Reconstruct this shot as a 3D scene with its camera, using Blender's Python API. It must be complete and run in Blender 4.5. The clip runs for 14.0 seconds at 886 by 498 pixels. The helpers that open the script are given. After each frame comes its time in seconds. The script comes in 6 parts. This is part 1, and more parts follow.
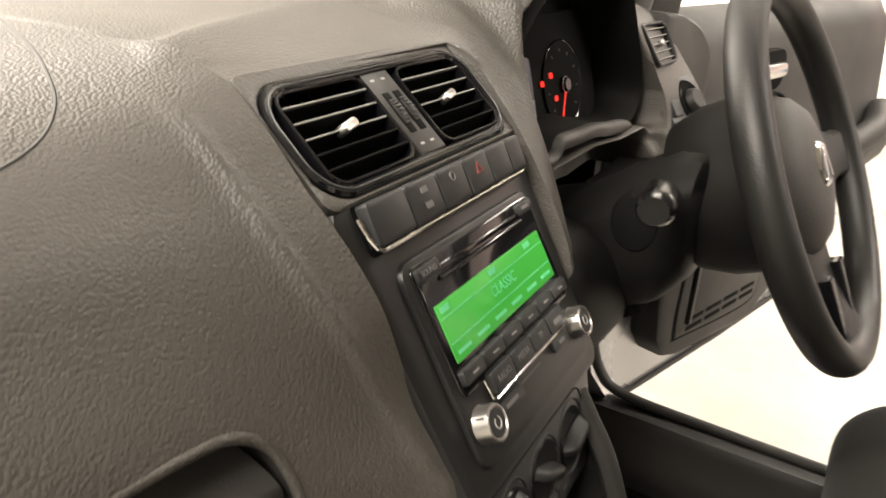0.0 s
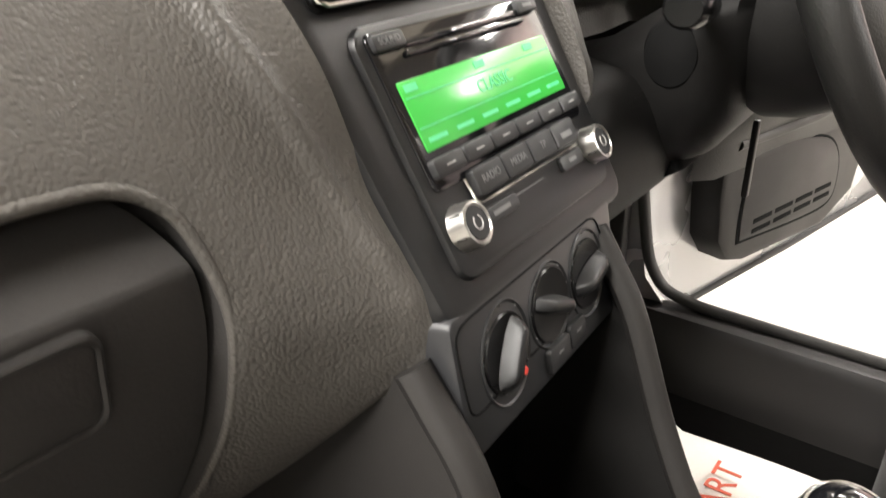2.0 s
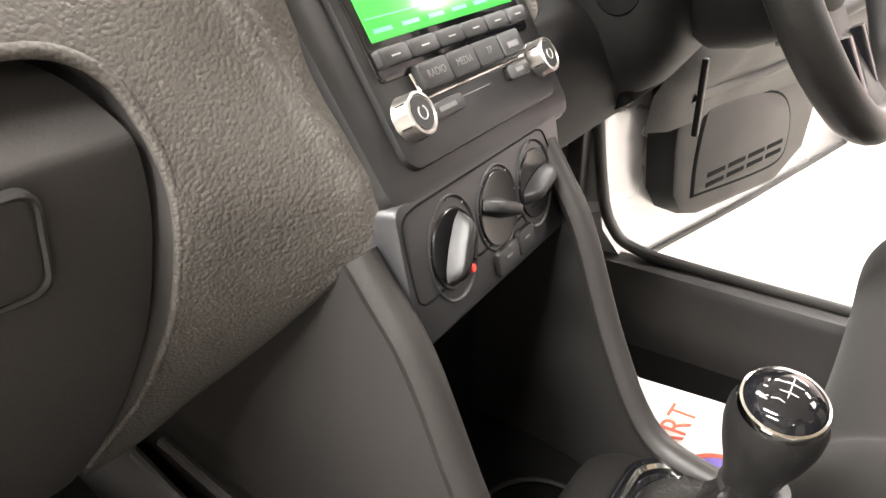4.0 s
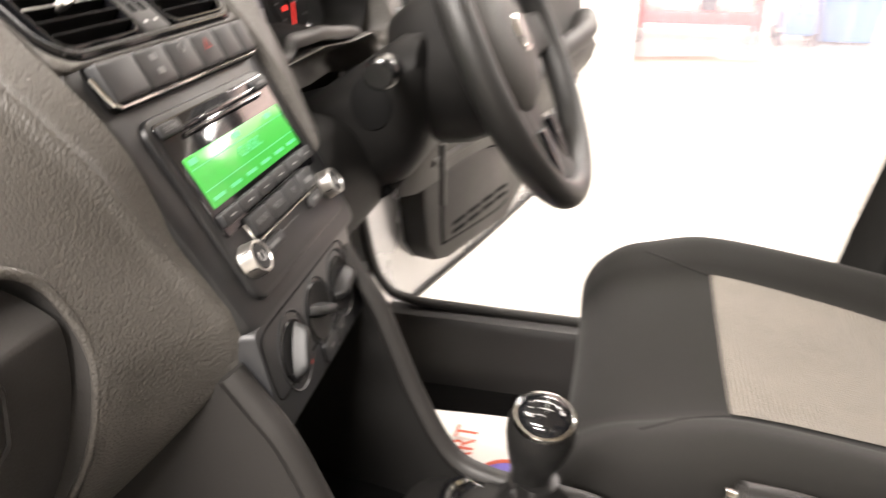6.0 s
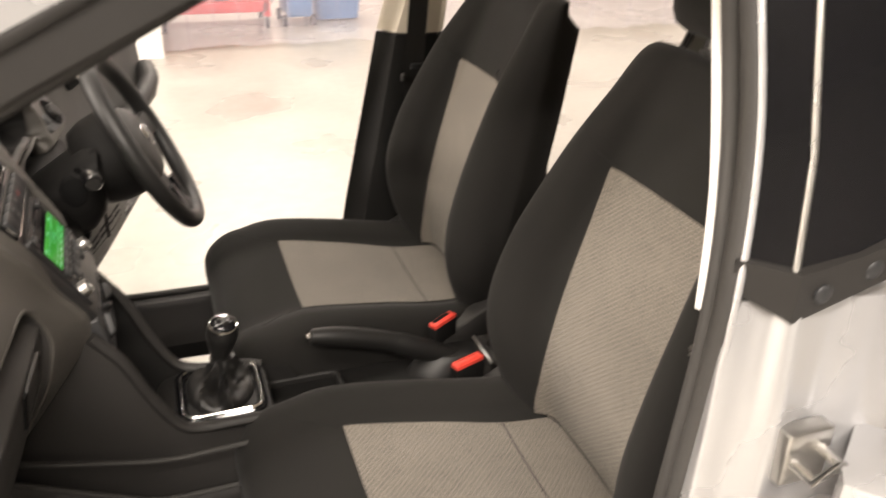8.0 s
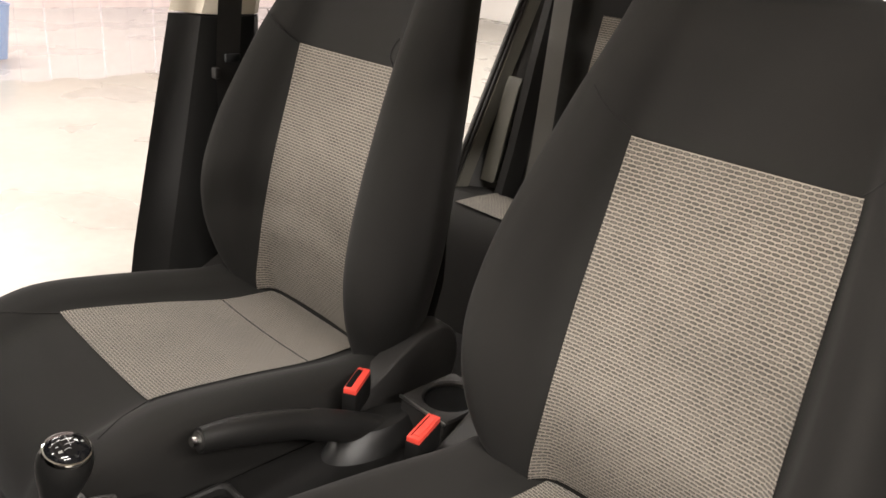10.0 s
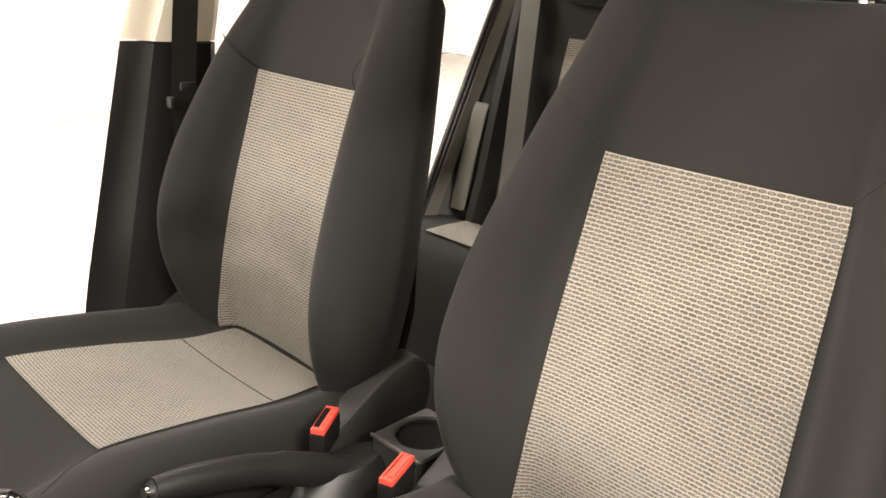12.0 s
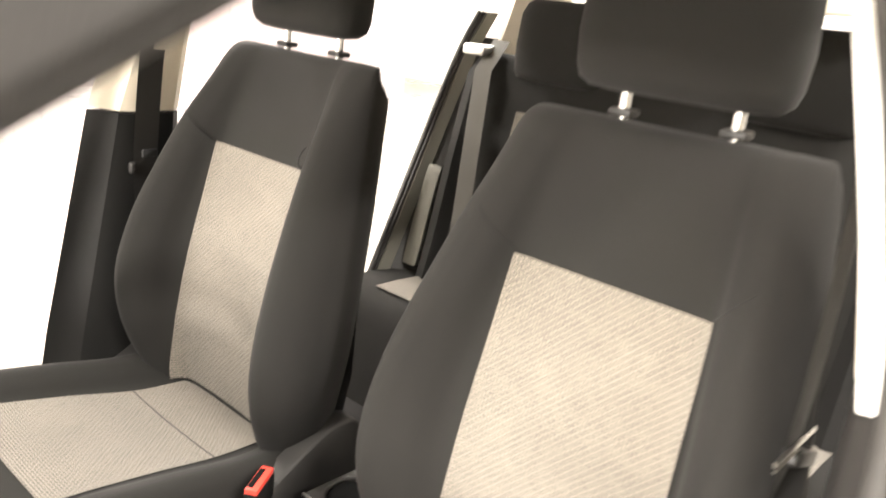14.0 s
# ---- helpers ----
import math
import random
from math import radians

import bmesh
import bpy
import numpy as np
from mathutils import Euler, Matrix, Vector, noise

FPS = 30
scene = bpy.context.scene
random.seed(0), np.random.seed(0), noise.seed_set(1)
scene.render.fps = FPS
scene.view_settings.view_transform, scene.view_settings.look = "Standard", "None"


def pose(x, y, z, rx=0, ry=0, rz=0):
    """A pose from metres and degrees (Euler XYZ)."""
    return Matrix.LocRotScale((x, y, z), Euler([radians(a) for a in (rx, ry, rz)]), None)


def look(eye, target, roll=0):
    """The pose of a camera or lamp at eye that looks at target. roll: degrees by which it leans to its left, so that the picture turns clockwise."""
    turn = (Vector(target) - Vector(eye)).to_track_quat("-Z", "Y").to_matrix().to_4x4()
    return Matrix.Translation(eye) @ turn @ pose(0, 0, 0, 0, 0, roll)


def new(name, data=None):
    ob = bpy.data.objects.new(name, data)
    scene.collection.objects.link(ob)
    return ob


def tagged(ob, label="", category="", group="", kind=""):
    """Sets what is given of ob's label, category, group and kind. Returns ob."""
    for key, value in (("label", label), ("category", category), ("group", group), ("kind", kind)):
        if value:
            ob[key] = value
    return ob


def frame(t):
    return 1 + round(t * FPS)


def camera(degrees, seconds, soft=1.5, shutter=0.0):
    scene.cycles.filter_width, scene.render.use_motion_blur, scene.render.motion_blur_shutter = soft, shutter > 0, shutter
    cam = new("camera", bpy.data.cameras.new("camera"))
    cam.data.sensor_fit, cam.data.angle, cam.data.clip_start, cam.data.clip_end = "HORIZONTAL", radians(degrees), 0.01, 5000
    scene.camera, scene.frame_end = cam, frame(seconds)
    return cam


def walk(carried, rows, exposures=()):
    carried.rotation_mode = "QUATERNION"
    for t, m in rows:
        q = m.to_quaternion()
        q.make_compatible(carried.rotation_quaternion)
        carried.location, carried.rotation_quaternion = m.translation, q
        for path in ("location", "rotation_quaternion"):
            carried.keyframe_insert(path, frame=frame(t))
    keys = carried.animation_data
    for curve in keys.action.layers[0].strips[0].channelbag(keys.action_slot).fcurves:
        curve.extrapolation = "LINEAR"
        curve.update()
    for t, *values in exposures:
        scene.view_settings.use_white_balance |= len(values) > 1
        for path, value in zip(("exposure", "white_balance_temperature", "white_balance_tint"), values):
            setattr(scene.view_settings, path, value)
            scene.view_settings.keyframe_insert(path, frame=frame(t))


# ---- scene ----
cam = camera(58.5, 14.0, shutter=0.5)
PATH = [
    (0, (-0.430, 0.130, 1.153), (1.152, 1.062, 0.360), 3.42),
    (0.5, (-0.391, 0.142, 1.158), (1.132, 1.160, 0.354), 1.04),
    (1, (-0.381, 0.140, 1.137), (1.098, 1.198, 0.304), -0.20),
    (1.5, (-0.369, 0.121, 1.080), (1.081, 1.187, 0.209), -0.70),
    (2, (-0.369, 0.099, 1.034), (1.076, 1.160, 0.148), -0.49),
    (2.5, (-0.377, 0.085, 1.006), (1.064, 1.144, 0.111), -0.29),
    (3, (-0.379, 0.072, 0.993), (1.065, 1.110, 0.078), 0.04),
    (3.2, (-0.381, 0.074, 0.992), (1.074, 1.094, 0.074), 0.06),
    (5.5, (-0.403, 0.076, 1.029), (1.182, 0.899, 0.129), -0.84),
    (6, (-0.503, 0.067, 1.094), (1.263, 0.500, 0.261), -0.04),
    (6.5, (-0.710, 0.042, 1.147), (1.110, 0.236, 0.340), -0.08),
    (7, (-0.969, 0.035, 1.207), (0.847, 0.192, 0.384), 1.24),
    (7.5, (-1.149, 0.076, 1.298), (0.612, -0.058, 0.359), 4.14),
    (7.8, (-1.193, 0.125, 1.425), (0.519, -0.329, 0.498), 0.3),
    (8, (-1.207, 0.152, 1.468), (0.466, -0.460, 0.559), 1.56),
    (8.2, (-1.191, 0.183, 1.494), (0.463, -0.522, 0.619), 2.1),
    (8.5, (-1.135, 0.246, 1.459), (0.458, -0.586, 0.581), 3.79),
    (9, (-0.933, 0.314, 1.371), (0.496, -0.758, 0.471), 5.26),
    (9.2, (-0.830, 0.329, 1.336), (0.511, -0.856, 0.444), 6.21),
    (11.3, (-0.681, 0.293, 1.203), (0.603, -1.083, 0.527), 4.71),
    (11.5, (-0.682, 0.288, 1.220), (0.601, -1.083, 0.532), 4.32),
    (12, (-0.687, 0.286, 1.214), (0.588, -1.105, 0.549), 3.89),
    (12.5, (-0.686, 0.287, 1.214), (0.582, -1.122, 0.576), 3.56),
    (13, (-0.686, 0.286, 1.212), (0.578, -1.130, 0.581), 3.85),
    (13.5, (-0.692, 0.284, 1.223), (0.569, -1.135, 0.593), 5.04),
    (14, (-0.775, 0.293, 1.330), (0.474, -1.145, 0.722), 6.31),
]
walk(cam, [(t, look(eye, target, roll)) for t, eye, target, roll in PATH],
     exposures=((0, -0.62, 6850, 10), (0.5, -0.5, 6650, 10), (1.0, -0.55, 6750, 10), (2.0, 0.02, 6300, 10), (3.0, 0.72, 6250, 10), (5.5, 0.85, 6400, 14), (6.2, -0.15, 6600, 13), (6.8, -0.56, 7200, 14), (7.5, -0.22, 7350, 15), (8.2, -1.12, 6600, 13), (9.2, -1.17, 6300, 13), (11.3, -0.05, 6600, 10), (13.5, -0.05, 6600, 10), (14, 0.5, 6500, 10)))

# ---- light of the garage ----
world = bpy.data.worlds.new("world")
scene.world = world
world.use_nodes = True
world.node_tree.nodes["Background"].inputs[0].default_value = (1.0, 0.95, 0.88, 1)
world.node_tree.nodes["Background"].inputs[1].default_value = 0.1


def area(name, x, y, z, sx, sy, watts, color=(1.0, 0.94, 0.86), rx=0, ry=0):
    d = bpy.data.lights.new(name, "AREA")
    d.shape, d.size, d.size_y, d.energy, d.color = "RECTANGLE", sx, sy, watts, color
    o = new(name, d)
    o.matrix_world = pose(x, y, z, rx, ry, 0)
    return o


# unseen lamps, added and powered to brighten chosen sides of the cabin
LAMPS = ((-4.2, 0.7, 700), (-2.3, 0.8, 430), (-4.2, -4.2, 160), (2.9, 0.6, 230), (2.9, -2.8, 340), (3.4, -6.4, 620), (0.4, 7.0, 3300), (0.4, 3.4, 320), (8.0, -1.0, 560))
for lx, ly, watts in LAMPS:
    area("added_strip_lamp", lx, ly, 3.78, 0.35, 2.4, watts)

# ---- materials ----


def material(name, color, rough=0.5, metal=0.0, vary=0.15, scale=6.0, fine=120.0, bump=0.1, grain="noise", spec=0.5, coat=0.0, sheen=0.0, emit=0.0, rough_vary=0.08):
    m = bpy.data.materials.new(name)
    m.use_nodes = True
    nt = m.node_tree
    n, l = nt.nodes, nt.links
    b = n["Principled BSDF"]
    tc = n.new("ShaderNodeTexCoord")
    big, small = n.new("ShaderNodeTexNoise"), n.new("ShaderNodeTexNoise")
    big.inputs["Scale"].default_value, small.inputs["Scale"].default_value = scale, fine
    big.inputs["Detail"].default_value = small.inputs["Detail"].default_value = 3.0
    for t in (big, small):
        l.new(tc.outputs["Object"], t.inputs["Vector"])
    add = n.new("ShaderNodeMath")
    add.operation = "MULTIPLY_ADD"
    l.new(small.outputs["Fac"], add.inputs[0])
    add.inputs[1].default_value = 0.5
    l.new(big.outputs["Fac"], add.inputs[2])
    ramp = n.new("ShaderNodeMapRange")
    ramp.inputs["From Min"].default_value, ramp.inputs["From Max"].default_value = 0.5, 1.0
    ramp.inputs["To Min"].default_value, ramp.inputs["To Max"].default_value = 1 - vary, 1 + vary
    l.new(add.outputs[0], ramp.inputs["Value"])
    mul = n.new("ShaderNodeVectorMath")
    mul.operation = "SCALE"
    mul.inputs[0].default_value = color
    l.new(ramp.outputs[0], mul.inputs["Scale"])
    l.new(mul.outputs[0], b.inputs["Base Color"])
    rr = n.new("ShaderNodeMapRange")
    rr.inputs["From Min"].default_value, rr.inputs["From Max"].default_value = 0.3, 0.7
    rr.inputs["To Min"].default_value, rr.inputs["To Max"].default_value = max(0.02, rough - rough_vary), min(1, rough + rough_vary)
    l.new(big.outputs["Fac"], rr.inputs["Value"])
    l.new(rr.outputs[0], b.inputs["Roughness"])
    b.inputs["Metallic"].default_value = metal
    b.inputs["Specular IOR Level"].default_value = spec
    b.inputs["Coat Weight"].default_value = coat
    b.inputs["Sheen Weight"].default_value = sheen
    if emit:
        b.inputs["Emission Color"].default_value = (*color, 1)
        b.inputs["Emission Strength"].default_value = emit
    if bump:
        bp = n.new("ShaderNodeBump")
        bp.inputs["Strength"].default_value = bump
        bp.inputs["Distance"].default_value = 0.001
        if grain == "leather":
            v = n.new("ShaderNodeTexVoronoi")
            v.feature = "F1"
            v.inputs["Scale"].default_value = fine
            warp = n.new("ShaderNodeVectorMath")
            warp.operation = "MULTIPLY_ADD"
            l.new(small.outputs["Color"], warp.inputs[0])
            warp.inputs[1].default_value = (0.0012, 0.0012, 0.0012)
            bp.invert = True
            l.new(tc.outputs["Object"], warp.inputs[2])
            l.new(warp.outputs[0], v.inputs["Vector"])
            l.new(v.outputs["Distance"], bp.inputs["Height"])
        else:
            l.new(small.outputs["Fac"], bp.inputs["Height"])
        l.new(bp.outputs[0], b.inputs["Normal"])
    return m


def weave_material(name, light, dark, pitch_u, pitch_v):
    """Woven seat cloth: staggered oval threads, laid along the cloth by its own coordinates in metres."""
    m = bpy.data.materials.new(name)
    m.use_nodes = True
    nt = m.node_tree
    n, l = nt.nodes, nt.links
    b = n["Principled BSDF"]
    uv = n.new("ShaderNodeUVMap")
    sep = n.new("ShaderNodeSeparateXYZ")
    l.new(uv.outputs[0], sep.inputs[0])

    def op(kind, a, c=None, d=None):
        o = n.new("ShaderNodeMath")
        o.operation = kind
        for i, v in enumerate((a, c, d)):
            if v is None:
                continue
            if isinstance(v, (int, float)):
                o.inputs[i].default_value = v
            else:
                l.new(v, o.inputs[i])
        return o.outputs[0]

    v = op("DIVIDE", sep.outputs[1], pitch_v)
    row = op("FLOOR", v)
    odd = op("MULTIPLY", op("FLOORED_MODULO", row, 2.0), 0.5)
    u = op("ADD", op("DIVIDE", sep.outputs[0], pitch_u), odd)
    cu, cv = op("SUBTRACT", op("FRACT", u), 0.5), op("SUBTRACT", op("FRACT", v), 0.5)
    wob = n.new("ShaderNodeTexNoise")
    wob.inputs["Scale"].default_value = 60.0
    l.new(uv.outputs[0], wob.inputs["Vector"])
    d = op("POWER", op("ADD", op("POWER", op("DIVIDE", op("ABSOLUTE", cu), 0.42), 2.6), op("POWER", op("DIVIDE", op("ABSOLUTE", cv), 0.315), 2.6)), 0.3846)
    f = n.new("ShaderNodeMapRange")
    f.interpolation_type = "SMOOTHSTEP"
    f.inputs["From Min"].default_value, f.inputs["From Max"].default_value = 0.85, 1.30
    l.new(d, f.inputs["Value"])
    core = n.new("ShaderNodeMapRange")
    core.interpolation_type = "SMOOTHSTEP"
    core.inputs["From Min"].default_value, core.inputs["From Max"].default_value = 0.86, 0.60
    l.new(d, core.inputs["Value"])
    fill = op("MULTIPLY_ADD", wob.outputs["Fac"], 0.8, 0.0)
    thread = op("MAXIMUM", f.outputs[0], op("MULTIPLY", core.outputs[0], fill))
    pillow = thread
    tc = n.new("ShaderNodeTexCoord")
    soil = n.new("ShaderNodeTexNoise")
    soil.inputs["Scale"].default_value = 9.0
    l.new(tc.outputs["Object"], soil.inputs["Vector"])
    fuzz = n.new("ShaderNodeTexNoise")
    fuzz.inputs["Scale"].default_value = 900.0
    l.new(tc.outputs["Object"], fuzz.inputs["Vector"])
    mix = n.new("ShaderNodeMix")
    mix.data_type = "RGBA"
    mix.inputs["A"].default_value, mix.inputs["B"].default_value = (*dark, 1), (*light, 1)
    l.new(thread, mix.inputs["Factor"])
    sc = n.new("ShaderNodeVectorMath")
    sc.operation = "SCALE"
    l.new(mix.outputs["Result"], sc.inputs[0])
    l.new(op("ADD", op("MULTIPLY", soil.outputs["Fac"], 0.5), op("MULTIPLY_ADD", fuzz.outputs["Fac"], 0.5, 0.5)), sc.inputs["Scale"])
    l.new(sc.outputs[0], b.inputs["Base Color"])
    b.inputs["Roughness"].default_value = 0.9
    b.inputs["Sheen Weight"].default_value = 0.15
    bp = n.new("ShaderNodeBump")
    bp.inputs["Strength"].default_value, bp.inputs["Distance"].default_value = 0.9, 0.0014
    l.new(pillow, bp.inputs["Height"])
    l.new(bp.outputs[0], b.inputs["Normal"])
    return m


M_DASH = material("dash_soft_plastic", (0.067, 0.062, 0.0555), 0.5, fine=460, bump=0.52, grain="leather", vary=0.06, scale=5)
M_DOOR = material("grey_door_trim", (0.031, 0.0295, 0.0275), 0.55, fine=430, bump=0.2, grain="leather", vary=0.06)
M_TRIM = material("hard_black_plastic", (0.0195, 0.0182, 0.0172), 0.52, fine=700, bump=0.12, vary=0.1, spec=0.35)
M_WELL = material("black_storage_plastic", (0.012, 0.0115, 0.011), 0.55, fine=600, bump=0.2, vary=0.1, spec=0.3)
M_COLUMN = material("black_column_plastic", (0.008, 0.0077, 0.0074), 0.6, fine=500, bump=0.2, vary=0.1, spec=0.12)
M_LID = material("glovebox_plastic", (0.040, 0.038, 0.0365), 0.58, fine=500, bump=0.2, vary=0.1, spec=0.25)
M_RADIO = material("black_radio_plastic", (0.0075, 0.0077, 0.0082), 0.42, fine=900, bump=0.05, vary=0.06)
M_KNOB = material("black_gloss_knob", (0.005, 0.005, 0.0053), 0.24, vary=0.05, bump=0.0, spec=0.28)
# blue-grey base colour carries the lens's reflection of the outside
M_LCD = material("display_reflection_tint", (0.13, 0.135, 0.165), 0.25, vary=0.1, scale=40, bump=0.0)
M_PANEL = material("satin_grey_panel", (0.021, 0.0215, 0.023), 0.40, fine=900, bump=0.05, vary=0.06)
M_BUTTON = material("matt_button", (0.0165, 0.017, 0.018), 0.5, fine=900, bump=0.04, vary=0.05)
M_GLOSS = material("piano_black", (0.006, 0.006, 0.007), 0.08, vary=0.05, bump=0.0, rough_vary=0.03)
M_CHROME = material("bright_chrome", (0.72, 0.71, 0.69), 0.16, metal=1.0, vary=0.04, bump=0.0)
M_SATIN = material("satin_metal", (0.55, 0.54, 0.52), 0.32, metal=1.0, vary=0.04, bump=0.0)
M_SLAT = material("satin_slat_edge", (0.36, 0.355, 0.34), 0.5, metal=0.5, vary=0.04, bump=0.0)
# besides black parts, this colours recesses to stand in for their shade
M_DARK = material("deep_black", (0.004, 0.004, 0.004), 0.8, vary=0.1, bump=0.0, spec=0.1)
M_FABRIC = material("black_seat_fabric", (0.0125, 0.0118, 0.0107), 0.95, fine=900, bump=0.25, vary=0.15, scale=8, sheen=0.04, spec=0.2)
M_SIDEFAB = material("seat_side_fabric", (0.010, 0.0095, 0.009), 0.95, fine=900, bump=0.25, vary=0.15, scale=8, sheen=0.08, spec=0.2)
M_WEAVE = weave_material("grey_woven_cloth", (0.238, 0.210, 0.172), (0.014, 0.0122, 0.010), 0.0098, 0.0050)
M_CARPET = material("black_carpet", (0.007, 0.0066, 0.0064), 1.0, fine=400, bump=0.5, vary=0.3, spec=0.1)
M_LEATHER = material("black_leather", (0.010, 0.0097, 0.0093), 0.46, fine=650, bump=0.14, spec=0.4, grain="leather", vary=0.1)
M_GAITER = material("black_gaiter_leather", (0.008, 0.0077, 0.0074), 0.36, fine=420, bump=0.2, spec=0.5, grain="leather", vary=0.1)
M_RUBBER = material("rubber_seal", (0.030, 0.028, 0.026), 0.6, fine=500, bump=0.05)
M_PILLAR = material("black_pillar_trim", (0.009, 0.0087, 0.0083), 0.7, fine=700, bump=0.15, vary=0.1, spec=0.15)
M_PAINT = material("silver_car_paint", (0.50, 0.50, 0.51), 0.26, metal=0.6, fine=900, bump=0.0, vary=0.03, coat=0.6)
M_CREAM = material("cream_pillar_trim", (0.62, 0.56, 0.46), 0.7, fine=500, bump=0.1, vary=0.05)
M_WHITE = material("white_paint", (0.78, 0.76, 0.73), 0.6, fine=60, bump=0.05, vary=0.04, scale=2)
M_RED = material("red_plastic", (0.72, 0.065, 0.045), 0.4, vary=0.05, bump=0.0)
M_DULLRED = material("dull_red_print", (0.20, 0.022, 0.016), 0.5, vary=0.05, bump=0.0)
M_PALE = material("pale_grey_trim", (0.125, 0.120, 0.100), 0.6, fine=500, bump=0.1, vary=0.08)
M_WORNBELT = material("grey_belt_webbing", (0.055, 0.052, 0.045), 0.75, fine=500, bump=0.3, vary=0.1)
M_BELT = material("seat_belt_webbing", (0.018, 0.017, 0.016), 0.7, fine=500, bump=0.3, vary=0.1)
M_SCREEN = material("green_display", (0.045, 0.36, 0.05), 0.2, vary=0.05, bump=0.0, emit=0.42)
M_SEGMENT = material("display_segment", (0.09, 0.50, 0.22), 0.3, vary=0.05, bump=0.0, emit=0.42)
M_PRINT = material("white_print", (0.38, 0.38, 0.37), 0.6, vary=0.02, bump=0.0)
M_GREYPRINT = material("grey_print", (0.14, 0.14, 0.14), 0.6, vary=0.02, bump=0.0)
M_REDGLOW = material("red_lamp", (0.9, 0.03, 0.02), 0.4, vary=0.02, bump=0.0, emit=1.6)
M_PAPER = material("paper_mat", (0.72, 0.69, 0.64), 0.8, fine=200, bump=0.1, vary=0.05)
M_REDINK = material("red_ink", (0.55, 0.10, 0.05), 0.8, vary=0.05, bump=0.0)
M_BLUEINK = material("violet_ink", (0.16, 0.12, 0.42), 0.8, vary=0.05, bump=0.0)
M_CONCRETE = material("polished_concrete", (0.32, 0.302, 0.272), 0.32, fine=14, bump=0.03, vary=0.14, scale=1.3, rough_vary=0.12)
# greys for the unseen ceiling and west wall, lowered to cut bounced light
M_CEILING = material("dimmed_ceiling", (0.26, 0.25, 0.235), 0.9, fine=30, bump=0.1, vary=0.08, scale=1.0)
M_WALL = material("dimmed_wall", (0.34, 0.325, 0.30), 0.8, fine=30, bump=0.1, vary=0.05, scale=1.0)
M_TROLLEY = material("red_enamel", (0.62, 0.03, 0.025), 0.35, vary=0.05, bump=0.0)
M_BLUEBIN = material("blue_plastic", (0.05, 0.16, 0.35), 0.45, vary=0.08, bump=0.0)
M_PINKWALL = material("pale_brick_wall", (0.60, 0.47, 0.42), 0.85, fine=25, bump=0.1, vary=0.1)


def glass_material(name, tint, rough, alpha):
    m = bpy.data.materials.new(name)
    m.use_nodes = True
    b = m.node_tree.nodes["Principled BSDF"]
    b.inputs["Base Color"].default_value = (*tint, 1)
    b.inputs["Roughness"].default_value = rough
    b.inputs["Alpha"].default_value = alpha
    return m


M_STRIP = glass_material("clear_pvc", (0.80, 0.75, 0.84), 0.12, 0.20)

# ---- building helpers ----


def curve_through(points, count):
    """Catmull-Rom samples through a list of points of any dimension."""
    p = [np.array(q, float) for q in points]
    p = [2 * p[0] - p[1]] + p + [2 * p[-1] - p[-2]]
    n = len(p) - 3
    out = []
    for k in range(count):
        s = k * n / (count - 1)
        i = min(int(s), n - 1)
        f = s - i
        a, b, c, d = p[i : i + 4]
        out.append(0.5 * (2 * b + (c - a) * f + (2 * a - 5 * b + 4 * c - d) * f * f + (3 * b - 3 * c + d - a) * f**3))
    return out


def thing(name, label, category, loc=(0, 0, 0), group="", kind=""):
    o = new(name)
    o.empty_display_size = 0.05
    o.location = loc
    return tagged(o, label, category, group, kind)


def finish(name, bm, mat, smooth=True, angle=38):
    bmesh.ops.recalc_face_normals(bm, faces=bm.faces)
    me = bpy.data.meshes.new(name)
    bm.to_mesh(me)
    bm.free()
    if mat:
        me.materials.append(mat)
    if smooth:
        for p in me.polygons:
            p.use_smooth = True
        me.set_sharp_from_angle(angle=radians(angle))
    return me


def part(name, bm, mat, parent, label="", smooth=True, angle=38):
    """Links a bmesh, given in the parent's world coordinates, as one mesh object under the parent."""
    o = new(name, finish(name, bm, mat, smooth, angle))
    o.parent = parent
    base = parent
    off = Vector((0, 0, 0))
    while base is not None:
        off -= base.location if base.type == "EMPTY" else Vector((0, 0, 0))
        base = base.parent
    if parent.type == "EMPTY":
        o.matrix_parent_inverse = Matrix.Translation(off)
    if label:
        o["label"] = label
    return o


def solo(name, bm, mat, label, category, group="", kind="", smooth=True, angle=38):
    return tagged(new(name, finish(name, bm, mat, smooth, angle)), label, category, group, kind)


def box(lo, hi, bevel=0.0, seg=2, m=None, bm=None):
    bm = bm or bmesh.new()
    lo, hi = Vector(lo), Vector(hi)
    r = bmesh.ops.create_cube(bm, size=1.0, matrix=Matrix.Translation((lo + hi) / 2) @ Matrix.Diagonal((*(hi - lo), 1)))
    vs = r["verts"]
    if bevel:
        es = list({e for v in vs for e in v.link_edges})
        q = bmesh.ops.bevel(bm, geom=es, offset=bevel, segments=seg, affect="EDGES", profile=0.5)
        vs = list({v for f in q["faces"] for v in f.verts} | {v for v in vs if v.is_valid})
    if m is not None:
        bmesh.ops.transform(bm, matrix=m, verts=vs)
    return bm


def cylinder(r0, r1, z0, z1, n=32, bevel=0.0, m=None, bm=None, caps=True):
    bm = bm or bmesh.new()
    rings = []
    prof = [(r0, z0), (r1, z1)] if not bevel else [(r0 - bevel, z0), (r0, z0 + bevel), (r1, z1 - bevel), (r1 - bevel, z1)]
    for r, z in prof:
        rings.append([(r * math.cos(2 * math.pi * k / n), r * math.sin(2 * math.pi * k / n), z) for k in range(n)])
    return loft(rings, True, caps, m, bm)


